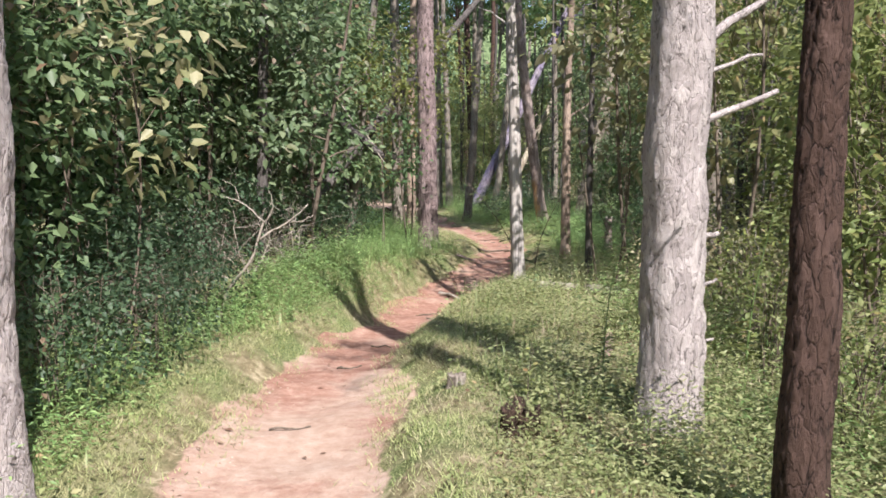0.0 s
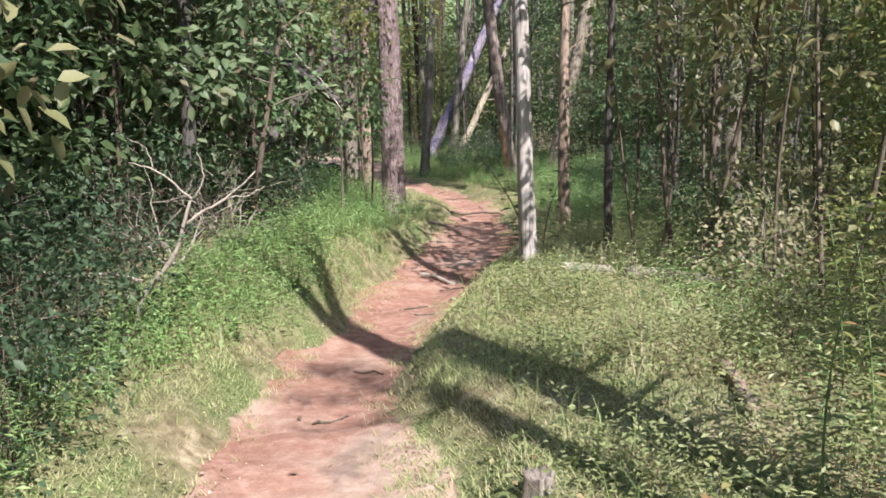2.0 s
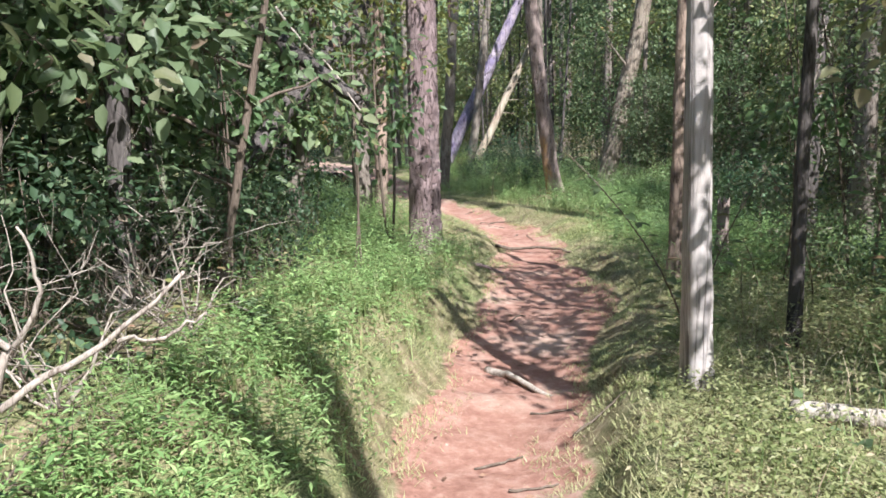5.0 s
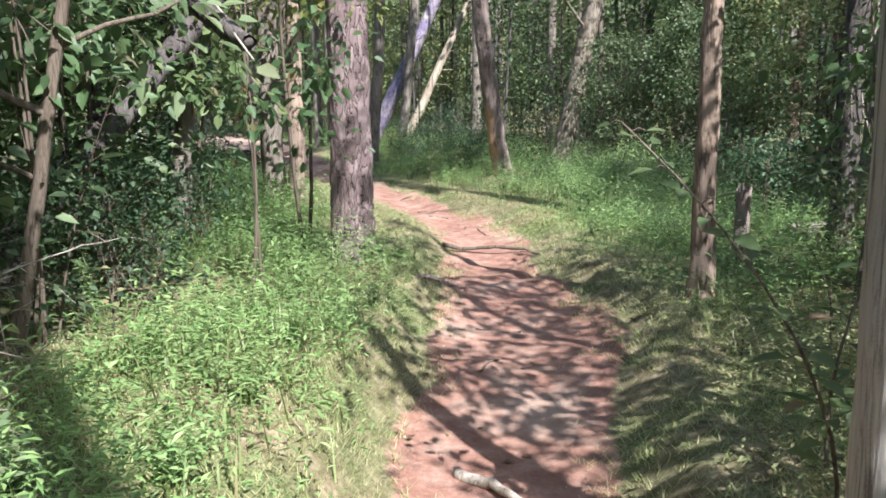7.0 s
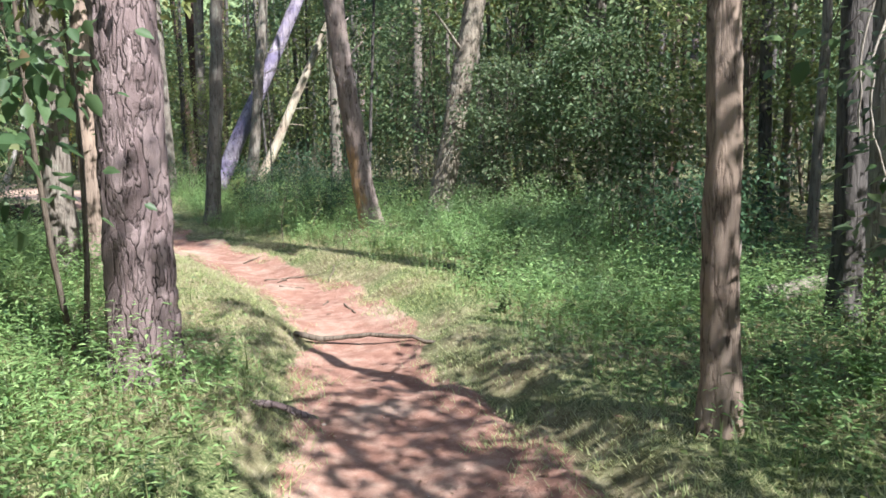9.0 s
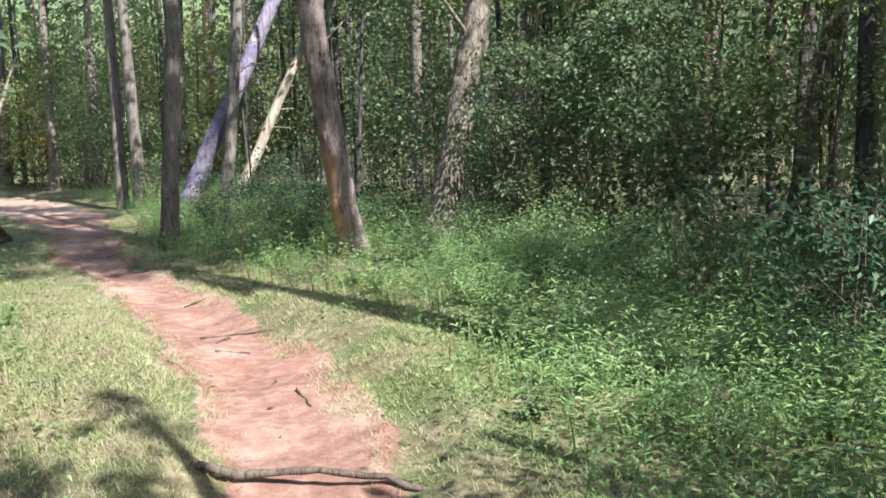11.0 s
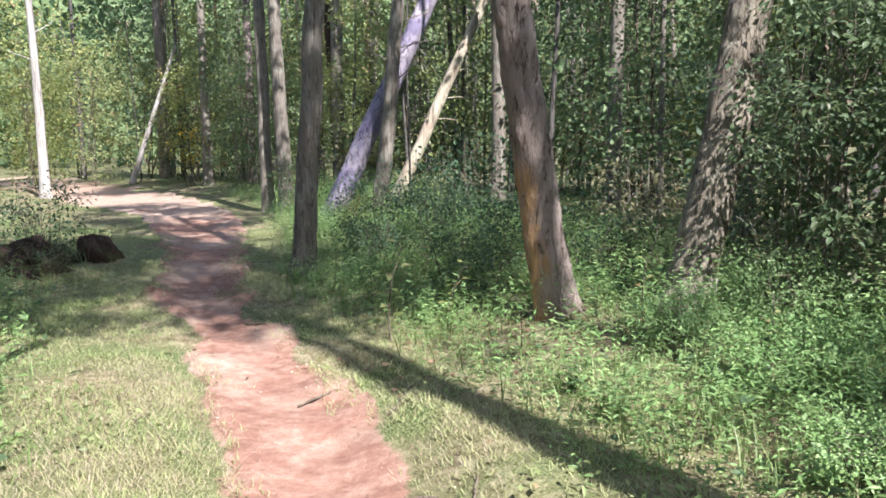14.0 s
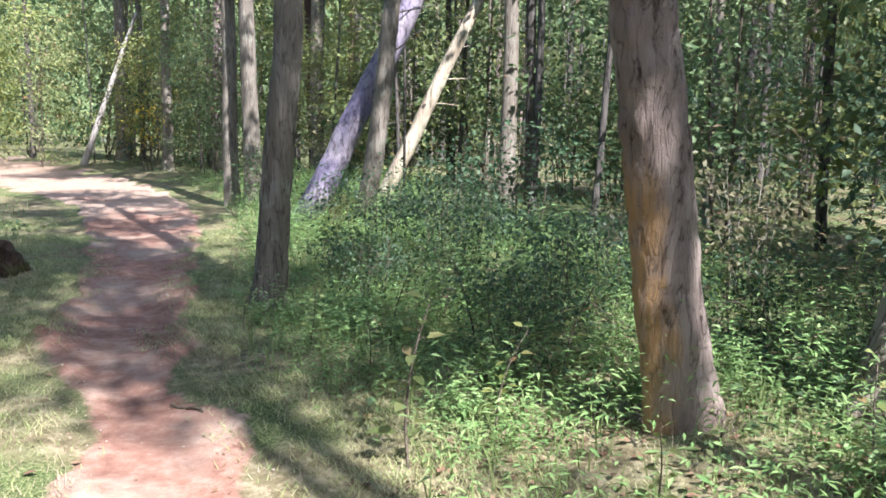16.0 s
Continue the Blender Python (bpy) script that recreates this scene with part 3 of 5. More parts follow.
# two trees added only so their crowns and trunks throw shade further on
tree("forest_tree", 6.9, 11.7, .24, 8.3, B_darkgrey_shade, "broad_a", "broad-leaved tree added to shade the weeds beside the path", seed=51, crown_scale=.45)
tree("forest_tree", 4.56, 14.3, .26, 13.8, B_grey, "broad_a", "tall broad-leaved tree added to shade the path", seed=52)
tree("forest_tree", 6.6, 23.2, .22, 7.5, B_grey, "broad_c", "thin dark trunk in the undergrowth", lean=(.05, 0), seed=38)
tree("forest_tree", 7.4, 21.0, .26, 7.5, B_grey, "broad_b", "leaning dark trunk among shrubs", lean=(.22, 0), seed=39)
tree("sapling_tree", 2.0, 11.5, .10, 6.0, B_darkgrey_shade, "broad_c", "slim sapling trunk behind the dead tree, darkened for shade", lean=(.01, 0), seed=40, crown_scale=.6)
tree("dead_tree", 3.7, 12.8, .17, 4.8, B_grey, "", "dead grey trunk with pale patches", lean=(.01, 0), seed=41, detail=1, stubs=[(2.6, 40, .4, .012, .6), (3.4, 200, .5, .012, .6)])
tree("forest_tree", -2.0, 17.4, .2, 9.0, B_grey, "broad_b", "dark trunk behind the thicket", lean=(.12, 0), seed=42)
tree("leaning_tree", -3.3, 14.9, .27, 5.2, B_darkgrey_shade, "", "dark trunk leaning steeply towards the path", lean=(.75, .68), detail=1, seed=43, cell=.07, amp=.008, crown_scale=.7)
tree("sapling_tree", -2.1, 12.55, .075, 4.2, B_twig, "", "crooked bare sapling wrapped in dead vine", lean=(.2, .08), bend=(-.03, 0), detail=1, seed=44, cell=.08, amp=.004,
     stubs=[(1.1, 200, .8, .02, .5), (1.4, 20, .6, .015, .5), (1.7, 170, .9, .015, .3), (.8, 150, .7, .014, .35), (2.3, 30, .5, .012, .8)])

# the wood on all sides
LIT = [((-.9, 2), (-.3, 11), 2.3), ((1.2, 16.8), (1.0, 23), 2.0), ((2.6, 15), (3.2, 20), 2.0), ((-3, 33), (-6, 43), 3.0), ((-1.8, 8), (-2.2, 14), 1.8), ((-1.5, 18), (-1.8, 23), 1.5), ((2.6, 6), (4.2, 11), 1.5), ((-4, 5), (-3.5, 14), 2.0), ((5, 20), (7.5, 28), 2.8), ((1.5, 36), (4, 36), 2.0), ((-12, 44), (0, 46), 3.0)]


def off_segment(px, py, a, b):
    dx, dy = b[0] - a[0], b[1] - a[1]
    t = max(0, min(1, ((px - a[0]) * dx + (py - a[1]) * dy) / (dx * dx + dy * dy + 1e-9)))
    return math.hypot(px - a[0] - dx * t, py - a[1] - dy * t)


def scatter_wood():
    g = np.random.default_rng(21)
    kinds = [("broad_a", B_grey), ("broad_b", B_darkgrey_shade), ("pine", B_shadepine), ("broad_c", B_darkgrey_shade), ("broad_a", B_oak)]
    protos, spots = {}, []
    for _ in range(6000):
        x, y = g.uniform(-22, 26), g.uniform(-14, 66)
        c = float(trail_at(y)[0])
        if abs(x - c) < (7.5 if -1 < y < 31 else 3.4 if y >= 31 else 2.6) or math.hypot(x, y) < 4:
            continue
        h = g.uniform(9, 14)
        reach = (h + 1.5) / SUN.z
        sx, sy = x - SUN.x * reach, y - SUN.y * reach
        if any(off_segment(sx, sy, a, b) < r + 2.3 for a, b, r in LIT):
            continue
        if any(math.hypot(x - q[0], y - q[1]) < 2.1 for q in spots):
            continue
        spots.append((x, y))
        i = int(g.integers(5))
        turn = Matrix.Rotation(g.uniform(0, 6.28), 4, 'Z') @ Matrix.Rotation(g.normal() * 0.05, 4, 'X')
        m = Matrix.Translation((x, y, ground_z(x, y))) @ turn @ Matrix.Scale(h / 10, 4)
        if i not in protos:
            protos[i] = tree("forest_tree", x, y, (.3, .24, .3, .2, .36)[i], 10.0, kinds[i][1], kinds[i][0], "forest tree with a bare trunk and leafy crown", lean=(.03 * (i - 2), .02), seed=60 + i, group="trees of the wood", crown_scale=1.1)
        else:
            copy_thing(protos[i], m)
        if len(spots) > 100:
            break


scatter_wood()


def scatter_poles():
    """Slim dark stems standing in front of the wood's leaves."""
    g = np.random.default_rng(33)
    protos = [tree("pole_sapling", 8, 30 + i, d, 7.0, bark, "", "slim dark stem of a young forest tree", lean=lean, bend=bend, seed=80 + i, taper=.5, group="slim stems of the wood",
                   stubs=[(2.2, 40, .5, .008, .7), (3.0, 200, .6, .008, .6), (3.6, 300, .6, .007, .8)])
              for i, (d, bark, lean, bend) in enumerate([(.07, B_darkgrey_shade, (.03, 0), (.02, 0)), (.11, B_grey, (-.04, .02), (.03, 0)), (.05, B_darkgrey_shade, (.10, 0), (-.08, .03)), (.15, B_darkgrey_shade, (.01, .03), (0, 0))])]
    spots = []
    for _ in range(3000):
        x, y = g.uniform(-9, 12), g.uniform(12, 52)
        c = float(trail_at(y)[0])
        if not (x - c > (3.4 if y > 22 else 4.2) or (x < c - 2.4 and y < 24) or (x < c - 4.5 and y > 44) or (y > 45 and x > c + 2)):
            continue
        if any(math.hypot(x - q[0], y - q[1]) < 1.1 for q in spots):
            continue
        m = Matrix.Translation((x, y, ground_z(x, y))) @ Matrix.Rotation(g.uniform(0, 6.28), 4, 'Z') @ Matrix.Scale(g.uniform(.8, 1.4), 4)
        if len(spots) < 4:
            protos[len(spots)].matrix_basis = m
        else:
            copy_thing(protos[len(spots) % 4], Matrix()).matrix_basis = m
        spots.append((x, y))
        if len(spots) > 120:
            break


scatter_poles()


# ---- shrubs and small trees of the understory ----
def leaves6(P, axis, normal, length, width, fold=0.15, droop=0.12):
    """Oval leaves of six corners, folded on the midrib and drooping at the tip."""
    n = len(P)
    axis = axis / (np.linalg.norm(axis, axis=1, keepdims=True) + 1e-9)
    side = np.cross(axis, normal)
    side /= np.linalg.norm(side, axis=1, keepdims=True) + 1e-9
    up = np.cross(side, axis)
    L, W = np.asarray(length).reshape(-1, 1) * np.ones((n, 1)), np.asarray(width).reshape(-1, 1) * np.ones((n, 1))
    a, b = P + axis * L * 0.28, P + axis * L * 0.62 - up * L * droop * 0.35
    V = np.stack([P, a + side * W * 0.46 + up * W * fold, b + side * W * 0.40 + up * W * fold, P + axis * L - up * L * droop, b - side * W * 0.40 + up * W * fold, a - side * W * 0.46 + up * W * fold], 1).reshape(-1, 3)
    o = np.arange(n)[:, None] * 6
    F = np.concatenate([o + np.array(t) for t in ((0, 1, 2), (0, 2, 3), (0, 3, 4), (0, 4, 5))])
    return V, F


def understory(name, label, seed, z0, z1, r, stems, clumps, per, size, foliage, bark, fine=False, group="", fork=0.35):
    """A many-stemmed shrub or small tree, built at the origin: stems, twigs and leaves in uneven clumps."""
    g = np.random.default_rng(seed)
    wood, P, A, N = [], [], [], []
    tops = []
    for i in range(stems):
        a = g.uniform(0, 6.28)
        out = r * g.uniform(0.15, 0.6)
        foot = np.array([math.cos(a), math.sin(a), 0]) * g.uniform(0.02, 0.18 * r) + np.array([0, 0, -0.12])
        top = np.array([math.cos(a) * out, math.sin(a) * out, z1 * g.uniform(0.75, 1.0)])
        mid = (foot + top) * 0.5 + g.normal(size=3) * 0.22 * r
        t = np.linspace(0, 1, 7)[:, None]
        pts = (1 - t) ** 2 * foot + 2 * t * (1 - t) * mid + t * t * top
        wood.append(tube(pts, np.linspace(1, 0.25, 7) * (0.005 + 0.004 * z1), 5))
        tops.append(pts)
    for i in range(clumps):
        pts = tops[i % stems]
        k = g.uniform(max(0.2, z0 / z1 * 0.8), 1)
        root = np.array([np.interp(k * 6, np.arange(7), pts[:, j]) for j in range(3)])
        a = g.uniform(0, 6.28)
        zc = z0 + (z1 - z0) * g.beta(1.6, 1.3)
        bulge = math.sqrt(max(0.05, 1 - ((zc - (z0 + z1) / 2) / ((z1 - z0) * 0.62)) ** 2))
        rad = r * bulge * math.sqrt(g.uniform(0.08, 1.0))
        c = np.array([math.cos(a) * rad, math.sin(a) * rad, zc])
        t = np.linspace(0, 1, 3)[:, None]
        way = root * (1 - t) + c * t + np.array([0, 0, 1]) * (t * (1 - t)) * 0.5 * fork * np.linalg.norm(c - root)
        if i % 2 == 0:
            wood.append(tube(way, np.linspace(0.006, 0.002, 3), 3, cap=False))
        n = int(per * g.uniform(0.5, 1.5))
        s = 0.10 + 0.09 * r
        pts = c + g.normal(size=(n, 3)) * np.array([s, s, s * 0.6])
        P.append(pts)
        A.append((pts - c) + unit(n, g) * s * 0.9 + np.array([0, 0, -s * 0.6]))
        N.append(unit(n, g) * 0.55 + np.array([0.15, -0.3, 0.9]))
    P, A, N = np.concatenate(P), np.concatenate(A), np.concatenate(N)
    P[:, 2] = np.maximum(P[:, 2], 0.04)
    L = size * g.uniform(0.55, 1.25, len(P))
    V, F = (leaves6 if fine else leaves)(P, A, N, L, L * 0.6)
    ob = new(name)
    tagged(ob, label, "shrub" if z1 < 3 else "small tree", group)
    part("stem", make_mesh("stem", *join(wood), bark), ob)
    part("foliage", make_mesh("foliage", V, F, foliage), ob)
    return ob


PROTO = {
    "thicket": understory("thicket_shrub", "dense leafy green thicket tree with broad leaves", 101, 0.45, 5.4, 1.75, 4, 100, 60, .135, M_leaf_mix, B_twig, True, "thicket beside the path"),
    "thicket_dark": understory("thicket_shrub", "dense dark green thicket tree beside the path", 102, 0.3, 4.8, 1.7, 5, 90, 60, .12, M_leaf, B_twig, False, "thicket beside the path"),
    "golden": understory("understory_tree", "thin young tree with yellow-green sunlit leaves", 103, 1.3, 5.2, 1.6, 3, 62, 46, .12, M_leaf_yellow, B_twig, True, "yellow-green young trees"),
    "wood_green": understory("understory_tree", "young forest tree with small green leaves", 104, 0.5, 5.8, 1.8, 2, 85, 52, .12, M_leaf_mix, B_twig, False, "young trees of the wood"),
    "wood_deep": understory("understory_tree", "young forest tree with dark green leaves", 105, 0.5, 6.2, 1.9, 2, 85, 52, .125, M_leaf, B_twig, False, "young trees of the wood"),
    "wood_light": understory("understory_tree", "young forest tree with light yellow-green leaves", 106, 0.4, 5.4, 1.8, 2, 80, 52, .12, M_leaf_yellow, B_twig, False, "young trees of the wood"),
    "golden_low": understory("understory_tree", "bushy young tree with yellow-green sunlit leaves", 112, 0.25, 3.6, 1.05, 4, 62, 40, .105, M_leaf_yellow, B_twig, True, "yellow-green young trees"),
    # added to cast dappled shade on path and trunks, leaves mostly out of view
    "overhang": understory("overhanging_tree", "added young tree whose high leafy boughs cast shade below", 111, 2.9, 5.8, 1.65, 2, 52, 44, .125, M_leaf_yellow, B_twig, False),
    "low": understory("low_shrub", "low leafy green shrub on the forest floor", 107, 0.1, 1.3, .75, 6, 34, 34, .075, M_leaf, B_twig, False, "low shrubs"),
    "low_deep": understory("low_shrub", "low dark green shrub on the forest floor", 108, 0.1, 1.6, .85, 6, 40, 34, .08, M_leaf_deep, B_twig, False, "low shrubs"),
    "low_bright": understory("low_shrub", "low bright green leafy growth in the sun", 113, 0.05, 1.0, .8, 9, 44, 75, .055, M_stilt, B_twig, False, "bright low growth"),
    "low_fade": understory("low_shrub", "straggly shrub with fading pale green leaves", 109, 0.15, 1.25, .7, 7, 24, 26, .075, M_leaf_fade, B_deadwood, False, "straggly fading shrubs"),
    "low_gold": understory("low_shrub", "low yellow-green weedy shrub in the sun", 110, 0.08, 1.1, .6, 8, 30, 34, .06, M_leaf_yellow, B_twig, False, "weedy shrubs"),
}
USED = set()


def plant(key, x, y, s=1.0, turn=None, squash=1.0):
    ob = PROTO[key]
    turn = (x * 7.3 + y * 3.1) if turn is None else turn
    m = Matrix.Translation((x, y, ground_z(x, y))) @ Matrix.Rotation(turn, 4, 'Z') @ Matrix.Diagonal((s, s, s * squash, 1))
    if key not in USED:
        USED.add(key)
        ob.matrix_basis = m
        return ob
    q = copy_thing(ob, Matrix())
    q.matrix_basis = m
    return q


# the dense thicket along the open bank
for x, y, key, s in [(-3.9, 5.2, "thicket_dark", .95), (-3.7, 7.4, "thicket_dark", .9), (-4.0, 9.6, "thicket", 1.05), (-3.3, 11.6, "thicket", .95), (-3.1, 13.4, "thicket", 1.0), (-4.6, 12.2, "thicket_dark", 1.2),
                     (-5.2, 8.4, "thicket_dark", 1.2), (-5.4, 5.6, "thicket_dark", 1.2), (-4.4, 15.4, "thicket", 1.1), (-5.8, 10.8, "thicket_dark", 1.3), (-3.3, 17.4, "wood_deep", .9), (-4.6, 18.6, "wood_deep", 1.1),
                     (-6.2, 15.0, "wood_green", 1.2), (-3.2, 20.8, "wood_deep", .8), (-5.0, 22.4, "wood_green", 1.0), (-4.6, 2.6, "thicket_dark", 1.1), (-2.7, 16.4, "thicket", .9), (-3.6, 22.4, "wood_deep", .8), (-4.8, 25.2, "wood_green", .9)]:
    plant(key, x, y, s)
# dark low_deep leaves along the thicket's foot imitate its shaded hollow
for x, y, key, s in [(-2.9, 6.2, "low_deep", .8), (-2.8, 7.6, "low_deep", .75), (-3.0, 8.8, "low_deep", .7), (-2.9, 10.2, "low_deep", .8), (-2.7, 11.4, "low_deep", .6), (-2.3, 12.9, "low_deep", .6), (-2.6, 4.6, "low", .7),
                     (-1.9, 14.2, "low_deep", .65), (-2.4, 15.4, "low_deep", .8), (-1.7, 16.6, "low_deep", .6), (-2.2, 18.2, "low", .8), (-2.4, 21.5, "low_deep", .8), (-3.2, 24.5, "low_deep", 1.0), (-3.6, 27.4, "low_fade", .9), (-3.4, 26.2, "low", .6),
                     (-2.15, 6.0, "low_deep", .55), (-2.35, 7.0, "low_deep", .5), (-2.3, 8.2, "low_deep", .55), (-2.3, 5.0, "low_deep", .6), (-6.4, 8.0, "low_deep", 1.7), (-6.8, 10.0, "low_deep", 1.7), (-6.2, 12.0, "low", 1.7), (-7.2, 13.6, "low_deep", 1.7), (-5.6, 16.6, "low_deep", 1.6), (-7.0, 6.0, "low_deep", 1.7), (-5.2, 13.8, "low_deep", 1.4), (-5.0, 10.4, "low_deep", 1.3),
                     (3.0, 17.2, "low_bright", .3), (3.4, 18.2, "low_bright", .38), (3.0, 19.2, "low_bright", .34), (3.6, 19.4, "low_bright", .42), (3.3, 20.3, "low_bright", .4), (3.9, 20.0, "low_bright", .5), (3.9, 21.3, "low_bright", .5), (3.1, 21.2, "low_bright", .36), (4.4, 20.4, "low_bright", .6), (4.1, 18.9, "low_bright", .5), (2.9, 16.2, "low_bright", .35), (3.6, 16.6, "low_bright", .45), (4.5, 19.4, "low_bright", .6),
                     (2.2, 23.4, "low_deep", .4), (1.9, 24.4, "low", .4), (2.6, 23.9, "low_deep", .45), (1.5, 25.0, "low_deep", .38), (1.3, 26.0, "low", .4), (2.2, 26.2, "low_deep", .5), (3.4, 23.2, "low_deep", .4), (-2.6, 27.6, "low_deep", .6), (-2.0, 26.2, "low", .3), (-3.0, 26.0, "low_deep", .5),
                     # weedy side of the path
                     (2.2, 5.6, "low_gold", .75), (2.5, 6.6, "low_fade", .8), (2.9, 7.6, "low_gold", .8), (2.4, 8.4, "low_fade", .7), (3.0, 9.3, "low_fade", .9), (3.6, 8.5, "low_gold", 1.0), (2.1, 4.2, "low_gold", .7), (2.5, 3.4, "low_gold", .8),
                     (1.75, 6.9, "low_gold", .45), (3.4, 5.4, "low_gold", 1.0), (3.1, 4.4, "low_gold", 1.1), (2.7, 10.4, "low", .6), (3.2, 11.6, "low_deep", .6), (3.0, 12.8, "low", .5), (4.8, 17.4, "low_deep", .7), (4.2, 16.9, "low_deep", .7), (3.4, 13.9, "low_fade", .6),
                     (4.4, 18.6, "low", .7), (5.2, 19.8, "low_fade", .9), (4.9, 21.2, "low_fade", 1.0), (5.9, 20.9, "low", 1.1), (4.5, 22.6, "low_fade", .8), (5.2, 23.6, "low_deep", 1.0), (4.2, 24.6, "low_fade", .8), (3.1, 24.3, "low_deep", .55),
                     (2.2, 25.2, "low_deep", .55), (1.7, 26.6, "low_deep", .6), (2.9, 26.6, "low_deep", .8), (1.4, 28.4, "low_gold", .5), (.6, 31.4, "low", .7), (3.4, 30.2, "low_fade", .6), (.3, 36.2, "low_gold", .9)]:
    plant(key, x, y, s)
# open side: young trees with yellowish leaves, shrubs behind them
for x, y, key, s in [(3.1, 5.6, "golden_low", .8), (4.1, 7.9, "golden_low", .95), (4.9, 9.6, "golden_low", 1.0), (4.3, 11.2, "wood_light", .7), (3.5, 13.3, "wood_green", .6), (5.6, 11.2, "wood_light", .6),
                     (6.6, 12.4, "golden", .62), (6.0, 10.6, "golden", .68), (6.6, 8.8, "wood_light", 1.1), (7.8, 13.0, "wood_green", 1.0), (7.3, 14.6, "wood_light", .9),
                     (2.3, 10.15, "overhang", 1.0), (6.3, 19.4, "wood_light", .62), (8.8, 17.6, "wood_green", 1.1), (7.4, 20.4, "wood_light", 1.0), (6.4, 22.0, "wood_green", .95), (7.8, 23.4, "wood_deep", 1.1), (6.2, 25.2, "wood_light", .9),
                     (7.6, 26.0, "wood_green", 1.1), (5.0, 26.4, "wood_green", .8), (6.6, 31.6, "wood_green", 1.0), (8.4, 30.4, "wood_light", 1.1), (2.9, 8.5, "overhang", .85), (-2.15, 18.6, "wood_deep", .9), (-3.2, 20.3, "wood_deep", .85), (3.2, 11.7, "overhang", .75), (-.6, 16.55, "overhang", .75), (-4.4, 18.6, "thicket_dark", .9), (4.3, 21.6, "thicket", .4), (5.2, 20.4, "thicket", .45), (3.0, 34.6, "wood_light", 1.0), (4.6, 35.6, "wood_green", 1.1), (1.4, 41.0, "wood_light", 1.1), (-.8, 40.8, "wood_green", 1.0),
                     (-1.6, 44.5, "wood_light", 1.1), (-3.0, 44.0, "wood_light", .7), (-1.0, 38.2, "wood_green", .55), (-2.6, 47.0, "wood_light", .9), (-6.4, 45.2, "wood_light", .8), (-7.6, 43.4, "wood_light", .75), (-10.2, 44.4, "wood_light", .9), (-5.4, 49.0, "wood_light", 1.0), (-12.8, 42.0, "wood_light", 1.0), (-.2, 46.6, "wood_green", 1.0), (1.8, 36.4, "wood_light", .6), (2.9, 38.6, "wood_light", .9), (.9, 43.0, "wood_light", .8), (-3.4, 50.5, "wood_light", 1.2), (-9.5, 41.0, "wood_light", 1.0), (-8.6, 46.5, "wood_light", 1.2), (-11.5, 38.5, "wood_green", 1.2), (8.4, 14.6, "wood_green", 1.1), (9.2, 17.2, "wood_deep", 1.1), (9.4, 21.4, "wood_green", 1.2), (6.0, 33.0, "wood_deep", 1.0)]:
    plant(key, x, y, s)


def scatter_understory():
    g = np.random.default_rng(5)
    spots = []
    for _ in range(4000):
        x, y = g.uniform(-24, 28), g.uniform(-12, 66)
        c = float(trail_at(y)[0])
        near = abs(x - c)
        if near < (8.0 if -1 < y < 30 else 3.2 if y >= 30 else 3.0) or (x < 0 and near < 5.5 and y < 46 and y > 20) or math.hypot(x, y) < 5:
            continue
        if any(off_segment(x - SUN.x / SUN.z * 3.5, y - SUN.y / SUN.z * 3.5, a, b) < r + 1.2 for a, b, r in LIT):
            continue
        if any(math.hypot(x - q[0], y - q[1]) < 2.2 for q in spots):
            continue
        spots.append((x, y))
        plant(("wood_green", "wood_deep", "wood_light")[int(g.integers(3))], x, y, g.uniform(0.85, 1.3), g.uniform(0, 6), g.uniform(0.9, 1.3))
        if len(spots) > 62:
            break


scatter_understory()


# ---- grasses, herbs and litter ----
def field(n, x0, x1, y0, y1, g, keep):
    """Random feet on the ground inside a rectangle, thinned by keep(x, y, offset from the path's edge)."""
    x, y = g.uniform(x0, x1, n), g.uniform(y0, y1, n)
    c, w, _ = trail_at(y)
    side = np.sign(x - c)
    p = keep(x, y, np.abs(x - c) - w, side)
    ok = g.random(n) < p
    x, y = x[ok], y[ok]
    z, _ = land(x, y)
    return np.stack([x, y, z - 0.004], 1)


def stuff(name, label, V, F, material, category="grass"):
    tagged(new(name, make_mesh(name, V, F, material)), label, category, kind="stuff")


def blob(x, y, cx, cy, rx, ry):
    return np.exp(-((x - cx) / rx) ** 2 - ((y - cy) / ry) ** 2)


def lush(x, y, e, side):
    """Where tall bright stilt grass stands."""
    patch = sstep(0.35, 0.6, vnoise(x * 0.8, y * 0.8, 31))
    left = (side < 0) * (1 - sstep(15.5, 16.5, y) * (1 - sstep(.9, 1.5, e))) * sstep(0.25 - .2 * sstep(7, 8.5, y), 0.9 - .45 * sstep(7, 8.5, y), e) * sstep(1.6 + 1.4 * sstep(15, 16.5, y), 1.0 + 1.2 * sstep(15, 16.5, y), e) * sstep(2, 4, y) * sstep(24.5, 21.5, y)
    left2 = (side < 0) * sstep(1.2, 1.8, e) * sstep(6, 3, e) * sstep(15, 18, y) * sstep(30, 24, y)
    right = (side > 0) * sstep(0.3, 1.1, e) * sstep(5.0, 3.0, e) * sstep(12.5, 15, y) * sstep(40, 34, y)
    right0 = (side > 0) * sstep(1.5, 2.2, e) * sstep(4.5, 2.6, e) * sstep(2, 3, y) * sstep(14, 11, y) * 0.35
    bare = 1 - np.clip(blob(x, y, 2.3, 22.0, .75, .4) + blob(x, y, 1.3, 22.9, .35, .4) + blob(x, y, 1.9, 18.2, .35, .9), 0, 1)
    return np.clip((left + left2 + right + right0) * (0.5 + 0.5 * patch), 0, 1) * bare


